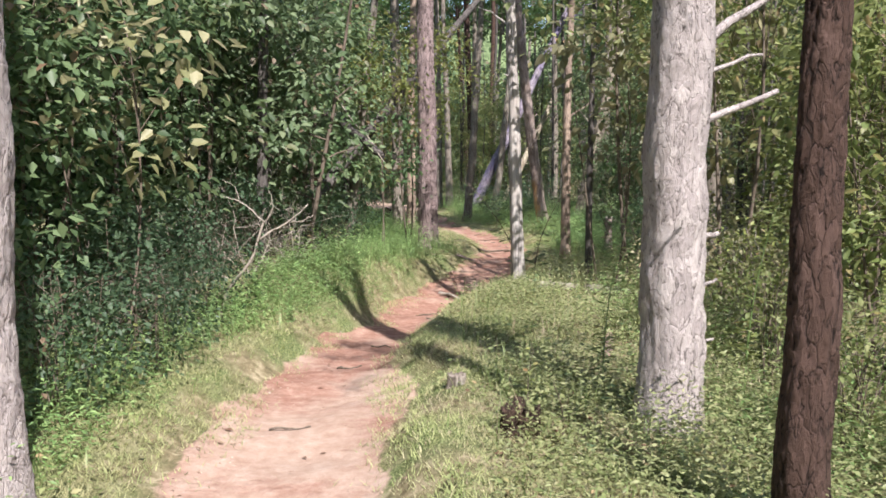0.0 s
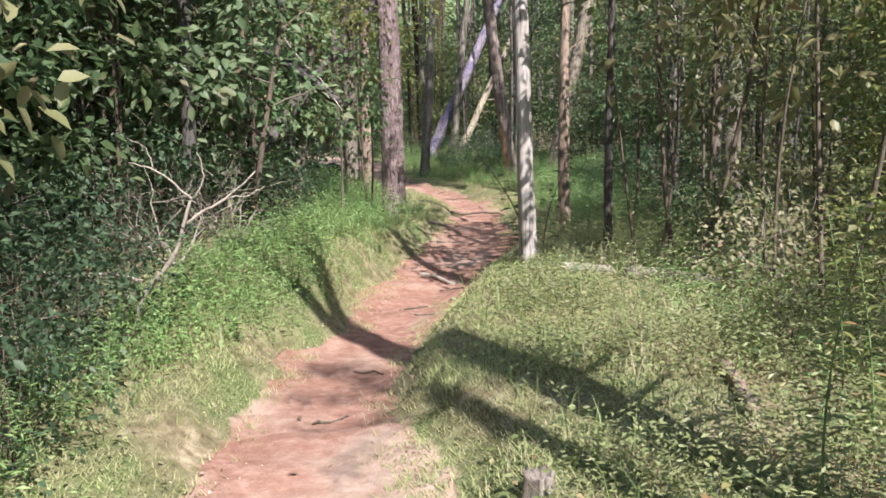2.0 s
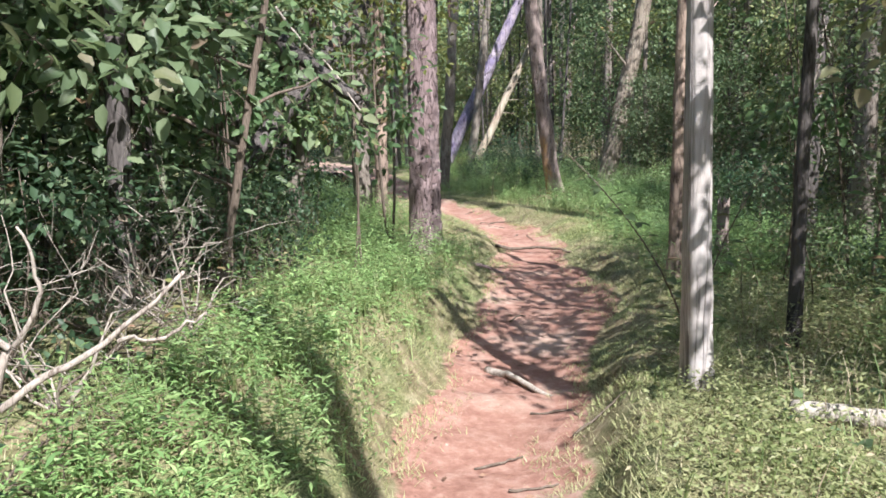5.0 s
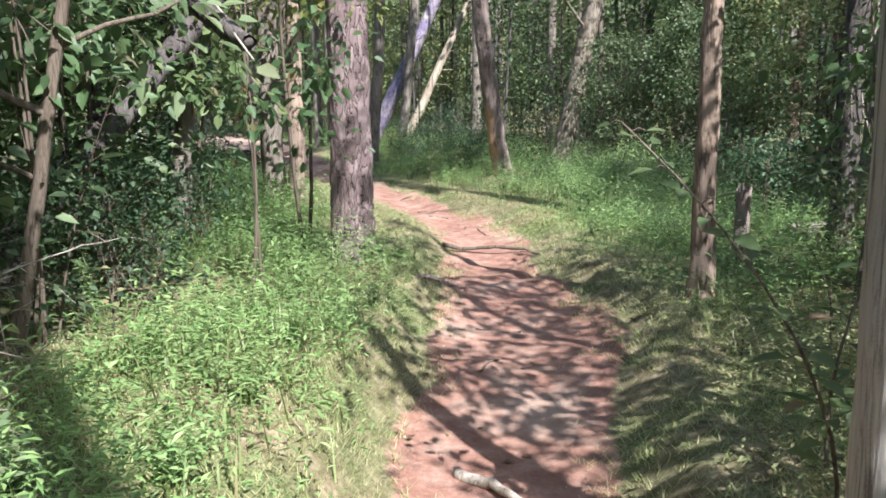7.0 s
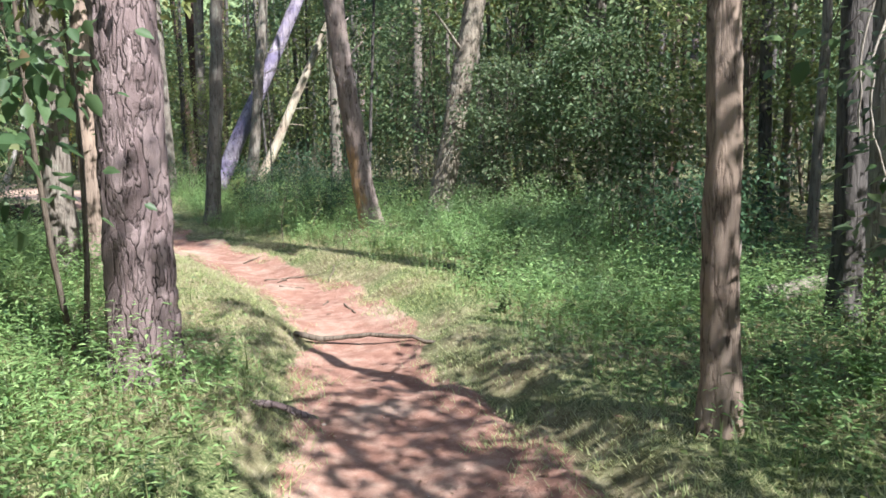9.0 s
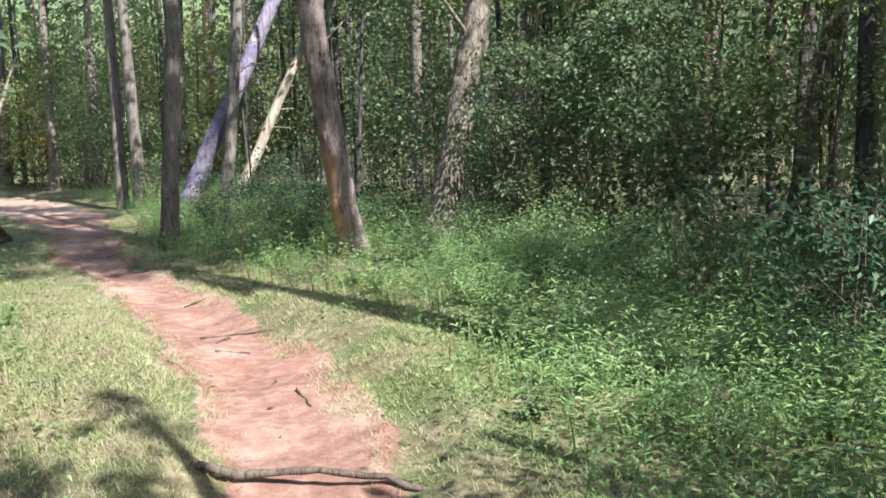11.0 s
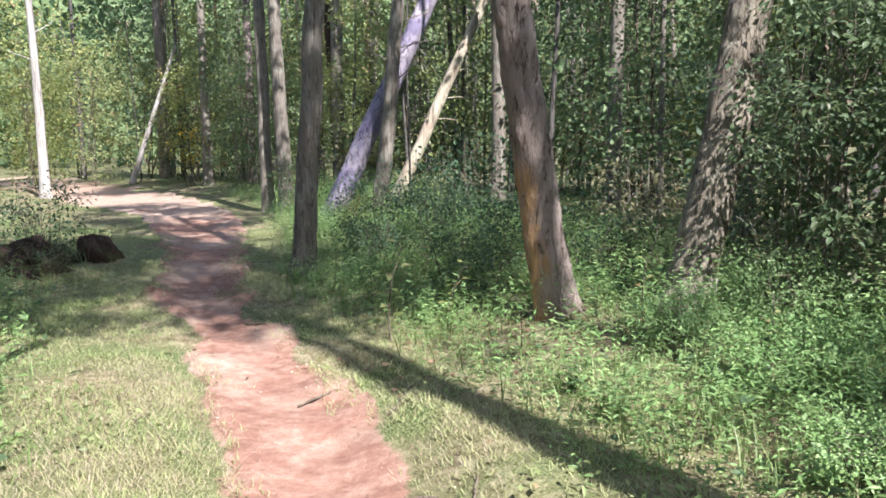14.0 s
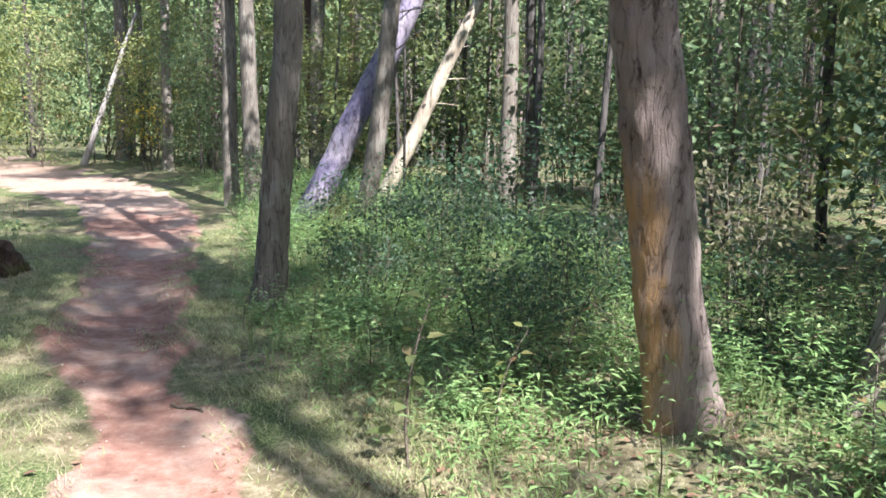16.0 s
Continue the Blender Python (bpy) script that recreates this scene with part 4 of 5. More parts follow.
def build_ground_cover():
    g = np.random.default_rng(77)
    # short turf along both edges, one sliver a blade
    P = field(760000, -2.6, 4.2, 1.6, 30, g, lambda x, y, e, s: sstep(-0.24, 0.16, e + (vnoise(x * 5, y * 5, 9) - 0.5) * 0.35) * sstep(2.4, 0.7, e) * (0.2 + 0.8 * sstep(.25, .6, vnoise(x * 2.2, y * 2.2, 8))))
    n = len(P)
    a, h = g.uniform(0, 6.28, n), g.uniform(.016, .06, n)
    s = np.stack([-np.sin(a), np.cos(a), 0 * a], 1) * .003
    V = np.stack([P - s, P + s, P + np.stack([np.cos(a) * h * 1.1, np.sin(a) * h * 1.1, h * .8], 1)], 1).reshape(-1, 3)
    stuff("turf_grass", "short pale green turf along the path's edges", V, np.arange(3 * n).reshape(-1, 3), M_turf)
    # grass blades among the tall growth
    P = field(90000, -5, 6.5, 1.2, 36, g, lambda x, y, e, s: lush(x, y, e, s) * 0.8 + 0.10 * sstep(.4, 1, e) + .16 * (s > 0) * sstep(.2, .8, e) * sstep(13, 10, y) * sstep(3.5, 2, e))
    hgt = g.uniform(.08, .26, len(P)) * (0.6 + 0.7 * vnoise(P[:, 0] * 1.1, P[:, 1] * 1.1, 12))
    stuff("meadow_grass", "tall green grass on the banks of the path", *blades(P, hgt, .0045, g, .75), M_grass)
    # stilt grass: leafy stems
    P = field(230000, -5, 7, 1.5, 39, g, lambda x, y, e, s: lush(x, y, e, s))
    H = g.uniform(.14, .46, len(P)) * (0.4 + 0.5 * vnoise(P[:, 0] * 0.9, P[:, 1] * 0.9, 13) + 0.65 * sstep(.3, .75, vnoise(P[:, 0] * 3.1, P[:, 1] * 3.1, 14)))
    Q, A, L = [], [], []
    tip = g.normal(size=(len(P), 2)) * 0.22
    for k in range(5):
        f = (k + 0.6 + g.uniform(-.3, .3, len(P))) / 5
        q = P + np.stack([tip[:, 0] * H * f * f, tip[:, 1] * H * f * f, H * f], 1)
        a = g.uniform(0, 6.28, len(P))
        Q.append(q)
        A.append(np.stack([np.cos(a), np.sin(a), g.uniform(-.35, .5, len(P))], 1))
        L.append(g.uniform(.025, .065, len(P)))
    Q, A, L = np.concatenate(Q), np.concatenate(A), np.concatenate(L)
    stuff("stilt_grass", "lush bright green stilt grass with narrow leaves", *leaves(Q, A, np.array([[0, 0, 1.0]]) + g.normal(size=(len(Q), 3)) * .25, L, L * .27, .1, .18), M_stilt)
    # mixed weeds on the sunny verge
    P = field(60000, .2, 5, 2.5, 13, g, lambda x, y, e, s: (s > 0) * sstep(.25, 1.0, e) * sstep(4.5, 2.5, e) * (.25 + .75 * sstep(.3, .6, vnoise(x * 1.3, y * 1.3, 23))))
    H = g.uniform(.04, .24, len(P)) * (.5 + .9 * sstep(.8, 2.2, P[:, 0] - trail_at(P[:, 1])[0]) + .3 * vnoise(P[:, 0] * 1.1, P[:, 1] * 1.1, 24))
    Q = np.concatenate([P + np.stack([g.normal(size=len(P)) * .03, g.normal(size=len(P)) * .03, H * f], 1) for f in (.3, .55, .8, 1)])
    a = g.uniform(0, 6.28, len(Q))
    L = g.uniform(.018, .046, len(Q))
    stuff("verge_weeds", "mixed pale and green weeds on the sunny verge", *leaves(Q, np.stack([np.cos(a), np.sin(a), g.uniform(-.3, .6, len(Q))], 1), np.array([[0, 0, 1.0]]) + g.normal(size=(len(Q), 3)) * .4, L, L * .36), M_verge, "weeds")
    P = field(5000, .2, 5, 2.5, 13, g, lambda x, y, e, s: (s > 0) * sstep(.3, 1.0, e) * sstep(4.5, 2.5, e) * sstep(.45, .7, vnoise(x * 1.5, y * 1.5, 25)))
    stuff("dry_stalks", "dry straw-coloured stalks among the weeds", *blades(P, g.uniform(.08, .34, len(P)), .0025, g, .9), M_straw)
    # low broad-leaved herbs over the forest floor
    P = field(110000, -16, 18, -4, 52, g, lambda x, y, e, s: sstep(.5, 1.6, e) * (0.15 + 0.85 * vnoise(x * .7, y * .7, 15)) * 0.7)
    P[:, 2] += g.uniform(.02, .30, len(P)) * vnoise(P[:, 0] * .6, P[:, 1] * .6, 16)
    a = g.uniform(0, 6.28, len(P))
    L = g.uniform(.04, .10, len(P))
    stuff("forest_herbs", "low broad-leaved herbs covering the forest floor", *leaves(P, np.stack([np.cos(a), np.sin(a), g.uniform(-.3, .4, len(P))], 1), np.array([[0, 0, 1.0]]) + g.normal(size=(len(P), 3)) * .35, L, L * .6), M_leaf, "herbs")
    # herbs close to the path
    P = field(60000, -4, 5.5, 2, 32, g, lambda x, y, e, s: sstep(.05, .6, e) * sstep(3.2, 1.6, e) * sstep(.45, .7, vnoise(x * 1.7, y * 1.7, 18)))
    P[:, 2] += g.uniform(.01, .12, len(P))
    a = g.uniform(0, 6.28, len(P))
    L = g.uniform(.02, .055, len(P))
    stuff("path_weeds", "small leafy weeds in the grass by the path", *leaves(P, np.stack([np.cos(a), np.sin(a), g.uniform(-.2, .5, len(P))], 1), np.array([[0, 0, 1.0]]) + g.normal(size=(len(P), 3)) * .4, L, L * .55), M_leaf_yellow, "weeds")
    # fallen leaves
    P = field(60000, -8, 10, 0, 40, g, lambda x, y, e, s: (sstep(.3, 2.0, e) * .6 + .05 + 9 * blob(x, y, 2.35, 22.0, .75, .45) + .25 * blob(x, y, .5, 13.4, 1.0, 1.6)) * vnoise(x * 1.2, y * 1.2, 20))
    P[:, 2] += g.uniform(.006, .02, len(P))
    a = g.uniform(0, 6.28, len(P))
    L = g.uniform(.025, .07, len(P))
    stuff("fallen_leaves", "brown fallen leaves scattered on the ground", *leaves(P, np.stack([np.cos(a), np.sin(a), g.uniform(-.1, .15, len(P))], 1), np.array([[0, 0, 1.0]]) + g.normal(size=(len(P), 3)) * .2, L, L * .55, .12), M_litter, "leaf litter")
    # pebbles and crumbs of clay on the path
    P = field(26000, -2.4, 2.6, 1.6, 27, g, lambda x, y, e, s: (e < .1) * (.15 + .85 * sstep(-.5, .05, e)) * sstep(.3, .7, vnoise(x * 2.5, y * 2.5, 27)))
    r = g.gamma(1.6, .0022, len(P)) + .002
    corners = np.array([(1, 0, 0), (0, 1, 0), (-1, 0, 0), (0, -1, 0), (0, 0, .7), (0, 0, -.7)])
    V = (P[:, None] + np.array([0, 0, .003]) + corners[None] * (r[:, None, None] * g.uniform(.6, 1.4, (len(P), 6, 1)))).reshape(-1, 3)
    tris = np.array([(0, 1, 4), (1, 2, 4), (2, 3, 4), (3, 0, 4), (1, 0, 5), (2, 1, 5), (3, 2, 5), (0, 3, 5)])
    stuff("pebbles", "small pebbles and clay crumbs on the path", V, (np.arange(len(P))[:, None, None] * 6 + tris).reshape(-1, 3), M_pebble, "pebbles")
    P = field(30000, -2.4, 2.6, 1.6, 27, g, lambda x, y, e, s: (e < .15) * sstep(-.6, .1, e) * sstep(.35, .7, vnoise(x * 1.7, y * 1.7, 28)) * .6)
    P[:, 2] += g.uniform(.004, .01, len(P))
    a = g.uniform(0, 6.28, len(P))
    L = g.uniform(.01, .035, len(P))
    stuff("path_litter", "dry leaf scraps and pine straw on the path", *leaves(P, np.stack([np.cos(a), np.sin(a), g.uniform(-.05, .15, len(P))], 1), np.array([[0, 0, 1.0]]) + g.normal(size=(len(P), 3)) * .2, L, L * g.uniform(.12, .5, len(P)), .12), M_litter, "leaf litter")
    # dry straw
    P = field(270000, -3, 4, 3, 26, g, lambda x, y, e, s: np.clip(2.2 * blob(x, y, .1, 19.2, .8, 2.8) + .8 * blob(x, y, -1.15, 13.3, .3, .35) + .6 * blob(x, y, .35, 5.2, .45, 1.2) + .5 * blob(x, y, 1.7, 20.6, .3, 1.2) + .7 * blob(x, y, 2.75, 22.15, .4, .35) + .5 * blob(x, y, 1.6, 6.6, .6, .9), 0, 1) * (e > -.05))
    stuff("dry_grass", "pale dry straw lying in the turf", *blades(P, g.uniform(.02, .055, len(P)), .0015, g, 2.4), M_straw)
    # moss cushions
    P = field(90000, -2, 4, 5, 25, g, lambda x, y, e, s: np.clip(blob(x, y, .5, 7.6, .35, .5) + blob(x, y, 1.95, 18.2, .3, .9) + blob(x, y, 1.3, 22.9, .3, .35) + .7 * blob(x, y, 1.75, 19.8, .25, .9), 0, 1) ** 1.6 * (e > 0))
    P[:, 2] += g.uniform(.0, .02, len(P))
    stuff("moss", "yellow-green moss cushions beside the path", *leaves(P, unit(len(P), g) + np.array([0, 0, .6]), unit(len(P), g), g.uniform(.008, .02, len(P)), .006), M_moss, "moss")


build_ground_cover()


def far_woods():
    """The closing mass of leaves beyond the last trunks that can be told apart."""
    g = np.random.default_rng(90)
    n = 5200
    a = g.uniform(0, 2 * np.pi, n)
    r = g.uniform(44, 78, n)
    h = 25 * g.beta(1.0, 1.35, n)
    C = np.stack([r * np.cos(a), 18 + r * np.sin(a), 0.2 + h], 1)
    k = 26
    P = np.repeat(C, k, 0) + g.normal(size=(n * k, 3)) * np.array([1.5, 1.5, .9])
    P[:, 2] = np.maximum(P[:, 2], .15)
    L = g.uniform(.35, .8, len(P))
    stuff("far_woods", "far green woods closing the view all round", *leaves(P, unit(len(P), g) + np.array([0, 0, -.3]), unit(len(P), g) * .6 + np.array([0, -.2, .8]), L, L * .65), M_leaf, "woods")


far_woods()


def fill_low():
    g = np.random.default_rng(55)
    n = 0
    while n < 75:
        x, y = g.uniform(-16, 24), g.uniform(14, 52)
        c = float(trail_at(y)[0])
        if abs(x - c) < (8.5 if y < 30 else 4.5) or (x < c and y < 46 and x > c - 6):
            continue
        plant(("low", "low_deep", "low_fade", "low_gold")[int(g.integers(4))], x, y, g.uniform(1.2, 2.1), g.uniform(0, 6))
        n += 1


fill_low()


def far_backdrop():
    """A dim wall of distant wood with an uneven top, beyond all trees."""
    k = Nodes("distant_wood")
    co = k.add("ShaderNodeTexCoord").outputs["Object"]
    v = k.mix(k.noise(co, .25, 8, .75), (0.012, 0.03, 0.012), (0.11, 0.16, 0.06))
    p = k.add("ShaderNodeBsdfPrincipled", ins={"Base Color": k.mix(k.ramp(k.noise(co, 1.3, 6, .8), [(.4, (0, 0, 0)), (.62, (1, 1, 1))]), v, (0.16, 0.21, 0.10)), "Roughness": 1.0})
    n = 360
    a = np.linspace(0, 2 * np.pi, n, endpoint=False)
    r = 92 + 5 * vnoise(a * 9, a * 0, 41)
    top = 17 + 12 * vnoise(a * 14, a * 0, 42) + 3 * vnoise(a * 57, a * 0, 43)
    ring = lambda rr, z: np.stack([rr * np.cos(a), 18 + rr * np.sin(a), z + 0 * a], 1)
    V = np.concatenate([ring(r, -1.0), ring(r + 2, top * .5), ring(r + 5, top), ring(r + 9, top * .8), ring(r + 10, -1.0)])
    j = np.arange(n)
    F = np.concatenate([np.stack([q * n + j, q * n + (j + 1) % n, (q + 1) * n + (j + 1) % n, (q + 1) * n + j], 1) for q in range(4)])
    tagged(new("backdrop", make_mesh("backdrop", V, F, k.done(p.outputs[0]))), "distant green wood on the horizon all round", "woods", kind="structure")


far_backdrop()


# ---- single things ----
def bent(points, n, g, wob):
    """A smooth crooked line through a few points."""
    P = np.asarray(points, float)
    t = np.linspace(0, len(P) - 1, n)
    Q = np.stack([np.interp(t, np.arange(len(P)), P[:, k]) for k in range(3)], 1)
    for _ in range(2):
        Q[1:-1] = (Q[:-2] + 2 * Q[1:-1] + Q[2:]) / 4
    w = np.cumsum(g.normal(size=(n, 3)) * wob, axis=0)
    w -= np.linspace(0, 1, n)[:, None] * w[-1]
    return Q + w


def knobbly(seed, amp):
    return lambda th, al, r: amp * r * ((vnoise(np.cos(th) * 2 + 5 + al * 0, al * 14, seed) - .5) + .6 * (vnoise(th * 3, al * 40, seed + 1) - .5))


def rod(name, label, category, points, r0, r1, material, seed, n=14, wob=.004, segs=10, amp=.5, group=""):
    """A log, root, stick or limb lying along a crooked line, whose first point is its place."""
    g = np.random.default_rng(seed)
    Q = bent(points, n, g, wob)
    at = Q[0].copy()
    V, F = tube((Q - at)[::-1], np.linspace(r1, r0, n), segs, knobbly(seed, amp))
    V2, F2 = tube(Q[-3:] - at, [r1 * .9, r1 * .8, r1 * .6], segs)
    ob = new(name, make_mesh(name, *join([(V, F), (V2, F2)]), material))
    ob.location = at
    return tagged(ob, label, category, group)


def on_ground(x, y, up=0.0):
    return (x, y, ground_z(x, y) + up)


rod("fallen_log", "fallen pale log half buried in grass", "log", [on_ground(1.12, 9.82, .06), on_ground(1.55, 9.66, .04)], .05, .05, B_log, 201, wob=.003, amp=.25)
rod("fallen_log", "long mossy grey log under weeds", "log", [on_ground(1.62, 9.63, .05), on_ground(2.3, 9.35, .06), on_ground(3.2, 8.9, .05)], .06, .05, B_grey, 202, wob=.008, amp=.35)
rod("fallen_log", "short rotten log in the weeds", "log", [on_ground(1.2, 6.1, .04), on_ground(1.34, 6.75, .04)], .04, .035, B_brown, 203, amp=.5)
rod("fallen_log", "grey log lying among shrubs", "log", [on_ground(4.0, 16.0, .1), on_ground(5.6, 16.5, .12)], .08, .06, B_grey, 204, amp=.4)
rod("tree_root", "pale worn root across the path's edge", "root", [on_ground(-.05, 12.0, -.005), on_ground(.1, 11.8, .02), on_ground(.32, 11.45, -.01)], .028, .016, B_deadwood, 205, wob=.008)
rod("tree_root", "brown root crossing the clay path", "root", [on_ground(.72, 17.05, -.005), on_ground(1.1, 16.88, .012), on_ground(1.62, 16.45, -.005)], .022, .014, B_twig, 206, wob=.012)
rod("tree_root", "worn root beside an oak", "root", [on_ground(-.1, 15.55, .01), on_ground(.25, 15.3, .01), on_ground(.55, 15.2, -.01)], .03, .015, B_oak, 207, wob=.01)
STICK = "thin dead stick lying on the clay path"
for i, (x0, y0, x1, y1) in enumerate([(.88, 19.97, 1.45, 19.93), (.95, 19.4, 1.2, 19.37), (1.36, 18.22, 1.4, 17.95), (1.1, 19.9, .98, 19.7), (1.5, 19.6, 1.62, 19.9), (1.2, 18.45, 1.28, 18.6), (.25, 10.6, .6, 10.75), (-.35, 10.35, -.05, 10.5), (-.9, 7.0, -.7, 7.15),
                                      (-1.1, 5.2, -.85, 5.3), (-.7, 8.1, -.5, 7.95), (.5, 14.2, .8, 14.1), (.3, 13.2, .5, 13.5), (1.3, 21.0, 1.5, 21.3), (.8, 21.4, 1.0, 21.5), (.3, 23.4, .5, 23.2), (.1, 11.1, .45, 11.0), (-.2, 10.0, .05, 10.05)]):
    rod("stick", STICK, "stick", [on_ground(x0, y0, .008), on_ground((x0 + x1) / 2 + .02, (y0 + y1) / 2, .012), on_ground(x1, y1, .008)], .008, .005, B_twig, 220 + i, n=9, wob=.006, segs=6, group="sticks on the path")


def stump(name, label, x, y, d, h, bark, seed, ragged=.3, spread=.4, category="stump"):
    """A broken stump: a flaring, knobbly shell with a splintered rim and a hollow top."""
    g = np.random.default_rng(seed)
    segs, n = 28, 12
    th = np.linspace(0, 2 * np.pi, segs, endpoint=False)
    rim = h * (1 - ragged * g.random(segs))
    V = []
    for k in range(n):
        f = k / (n - 1)
        r = d / 2 * (1 + spread * (1 - f) ** 3) * (1 + .16 * np.sin(th * 4 + seed) * (1 - f) + .10 * (g.random(segs) - .5))
        V.append(np.stack([np.cos(th) * r, np.sin(th) * r, -.08 + (rim + .08) * f], 1))
    for q, zz in ((.75, .9), (.45, .6), (.1, .45)):
        V.append(np.stack([np.cos(th) * d / 2 * q, np.sin(th) * d / 2 * q, rim * zz], 1))
    V = np.concatenate(V)
    m = n + 3
    i, j = np.meshgrid(np.arange(m - 1), np.arange(segs), indexing="ij")
    a, b = i * segs + j, i * segs + (j + 1) % segs
    ob = new(name, make_mesh(name, V, np.stack([a, b, b + segs, a + segs], -1).reshape(-1, 4), bark))
    ob.location = on_ground(x, y)
    return tagged(ob, label, category)


stump("tree_stump", "small rotten red-brown stump in the weeds", .42, 4.45, .22, .17, B_rot, 301, .6)
stump("tree_stump", "little grey weathered stump in the grass", .09, 5.5, .12, .08, B_grey, 302, .4)
stump("snag", "broken-off snag of bare brown wood", 2.95, 15.0, .125, .68, B_cherry, 303, .22, .25, "dead tree")

def mound(name, label, x, y, r, h, material, seed):
    """A lumpy heap of earth with torn root ends."""
    m, n = 14, 40
    th = np.linspace(0, 2 * np.pi, n, endpoint=False)
    V = []
    for k in range(m):
        f = k / (m - 1) * np.pi / 2
        q = .62 + .8 * vnoise(np.cos(th) * 2.2 + 9 + k * .15, np.sin(th) * 2.2 + 9 + k * .2, seed) + .3 * vnoise(np.cos(th) * 9 + 40, np.sin(th) * 9 + k * .9 + 40, seed)
        V.append(np.stack([np.cos(th) * r * np.cos(f) * q, np.sin(th) * r * np.cos(f) * q, -.06 + h * np.sin(f) * (.6 + .4 * q)], 1))
    i, j = np.meshgrid(np.arange(m - 1), np.arange(n), indexing="ij")
    a, b = i * n + j, i * n + (j + 1) % n
    ob = tagged(new(name, make_mesh(name, np.concatenate(V), np.stack([a, b, b + n, a + n], -1).reshape(-1, 4), material)), label, "mound")
    ob.location = on_ground(x, y)


mound("root_mound", "dark lumpy heap of earth and torn roots", -2.45, 26.8, .46, .36, B_rot, 306)
mound("root_mound", "small dark rotten stump overgrown with moss", -1.8, 27.2, .24, .34, B_rot, 308)

# a broken limb that hangs across towards the oak
rod("broken_limb", "dark broken limb hanging towards the path", "branch", [(-2.15, 15.35, 2.62), (-1.75, 14.7, 2.42), (-1.35, 14.1, 2.12), (-.98, 13.75, 1.82)], .085, .06, B_darkgrey_shade, 210, n=18, wob=.012)
rod("dead_branch", "pale dead stick caught on a broken limb", "branch", [(-1.75, 14.65, 2.75), (-1.3, 14.0, 2.2), (-.95, 13.6, 1.72)], .014, .006, B_deadwood, 211, n=14, wob=.012, segs=6)


def dead_bush(seed, h, reach, arms, material, label, group):
    """A leafless bush: each arm forks again and again."""
    g = np.random.default_rng(seed)
    ob = tagged(new("dead_bush"), label, "bush", group)

    def grow(p, d, ln, r, depth, out):
        n = 5
        pts = [p]
        for _ in range(n - 1):
            d = d + g.normal(size=3) * .22
            d = d / np.linalg.norm(d)
            pts.append(pts[-1] + d * ln / (n - 1))
        out.append(tube(np.array(pts), np.linspace(r, r * .6, n), 5 if depth < 1 else 3, cap=False))
        if depth < 3:
            for _ in range(int(g.integers(2, 4))):
                k = int(g.integers(2, n))
                e = d + g.normal(size=3) * .65
                grow(pts[k], e / np.linalg.norm(e), ln * g.uniform(.45, .8), r * .55, depth + 1, out)
    for _ in range(arms):
        a = g.uniform(0, 6.28)
        out = []
        d = np.array([math.cos(a) * reach, math.sin(a) * reach, h])
        grow(np.array([0, 0, -.05]), d / np.linalg.norm(d), h * g.uniform(.45, .7), .011, 0, out)
        part("branch", make_mesh("branch", *join(out), material), ob)
    return ob


BUSH = [dead_bush(401, 1.2, .9, 7, B_deadwood, "tangle of pale dead twigs below a thicket", "dead twig bushes"), dead_bush(402, .9, 1.1, 6, B_twig, "tangle of brown dead twigs at a thicket's foot", "brown twig bushes")]


# a bleached dead sapling that leans out of the thicket's foot
dead_shrub = tagged(new("dead_sapling"), "bleached dead sapling with crooked forks below a thicket", "dead tree")
dead_shrub.location = on_ground(-2.25, 8.3)
for i, (line, r0, r1) in enumerate([([(0, 0, -.05), (.1, 0, .35), (.32, -.05, .55), (.42, -.06, .78), (.5, -.08, 1.0)], .018, .011),
                                    ([(.45, -.06, .82), (.62, -.05, .92), (.76, -.03, 1.0), (.92, 0, 1.16)], .011, .005),
                                    ([(.5, -.08, 1.0), (.40, -.1, 1.1), (.26, -.1, 1.2), (.12, -.12, 1.24)], .009, .004),
                                    ([(.5, -.08, 1.0), (.58, -.1, 1.14), (.56, -.12, 1.3)], .008, .003),
                                    ([(.76, -.03, 1.0), (.88, -.05, 1.02), (.98, -.04, 1.06)], .006, .003),
                                    ([(.12, 0, .42), (-.1, -.06, .5), (-.4, -.1, .5), (-.7, -.12, .62)], .012, .005),
                                    ([(.26, -.1, 1.2), (.22, -.08, 1.32), (.1, -.06, 1.4)], .005, .002)]):
    gb = np.random.default_rng(430 + i)
    part("branch", make_mesh("branch", *tube(bent(line, 14, gb, .006), np.linspace(r0, r1, 14), 7, knobbly(430 + i, .4)), B_deadwood), dead_shrub)


def put_copies(proto, spots):
    for i, (x, y, s) in enumerate(spots):
        m = Matrix.Translation(on_ground(x, y)) @ Matrix.Rotation(x * 5 + y * 9, 4, 'Z') @ Matrix.Scale(s, 4)
        if i == 0:
            proto.matrix_basis = m
        else:
            copy_thing(proto, Matrix()).matrix_basis = m


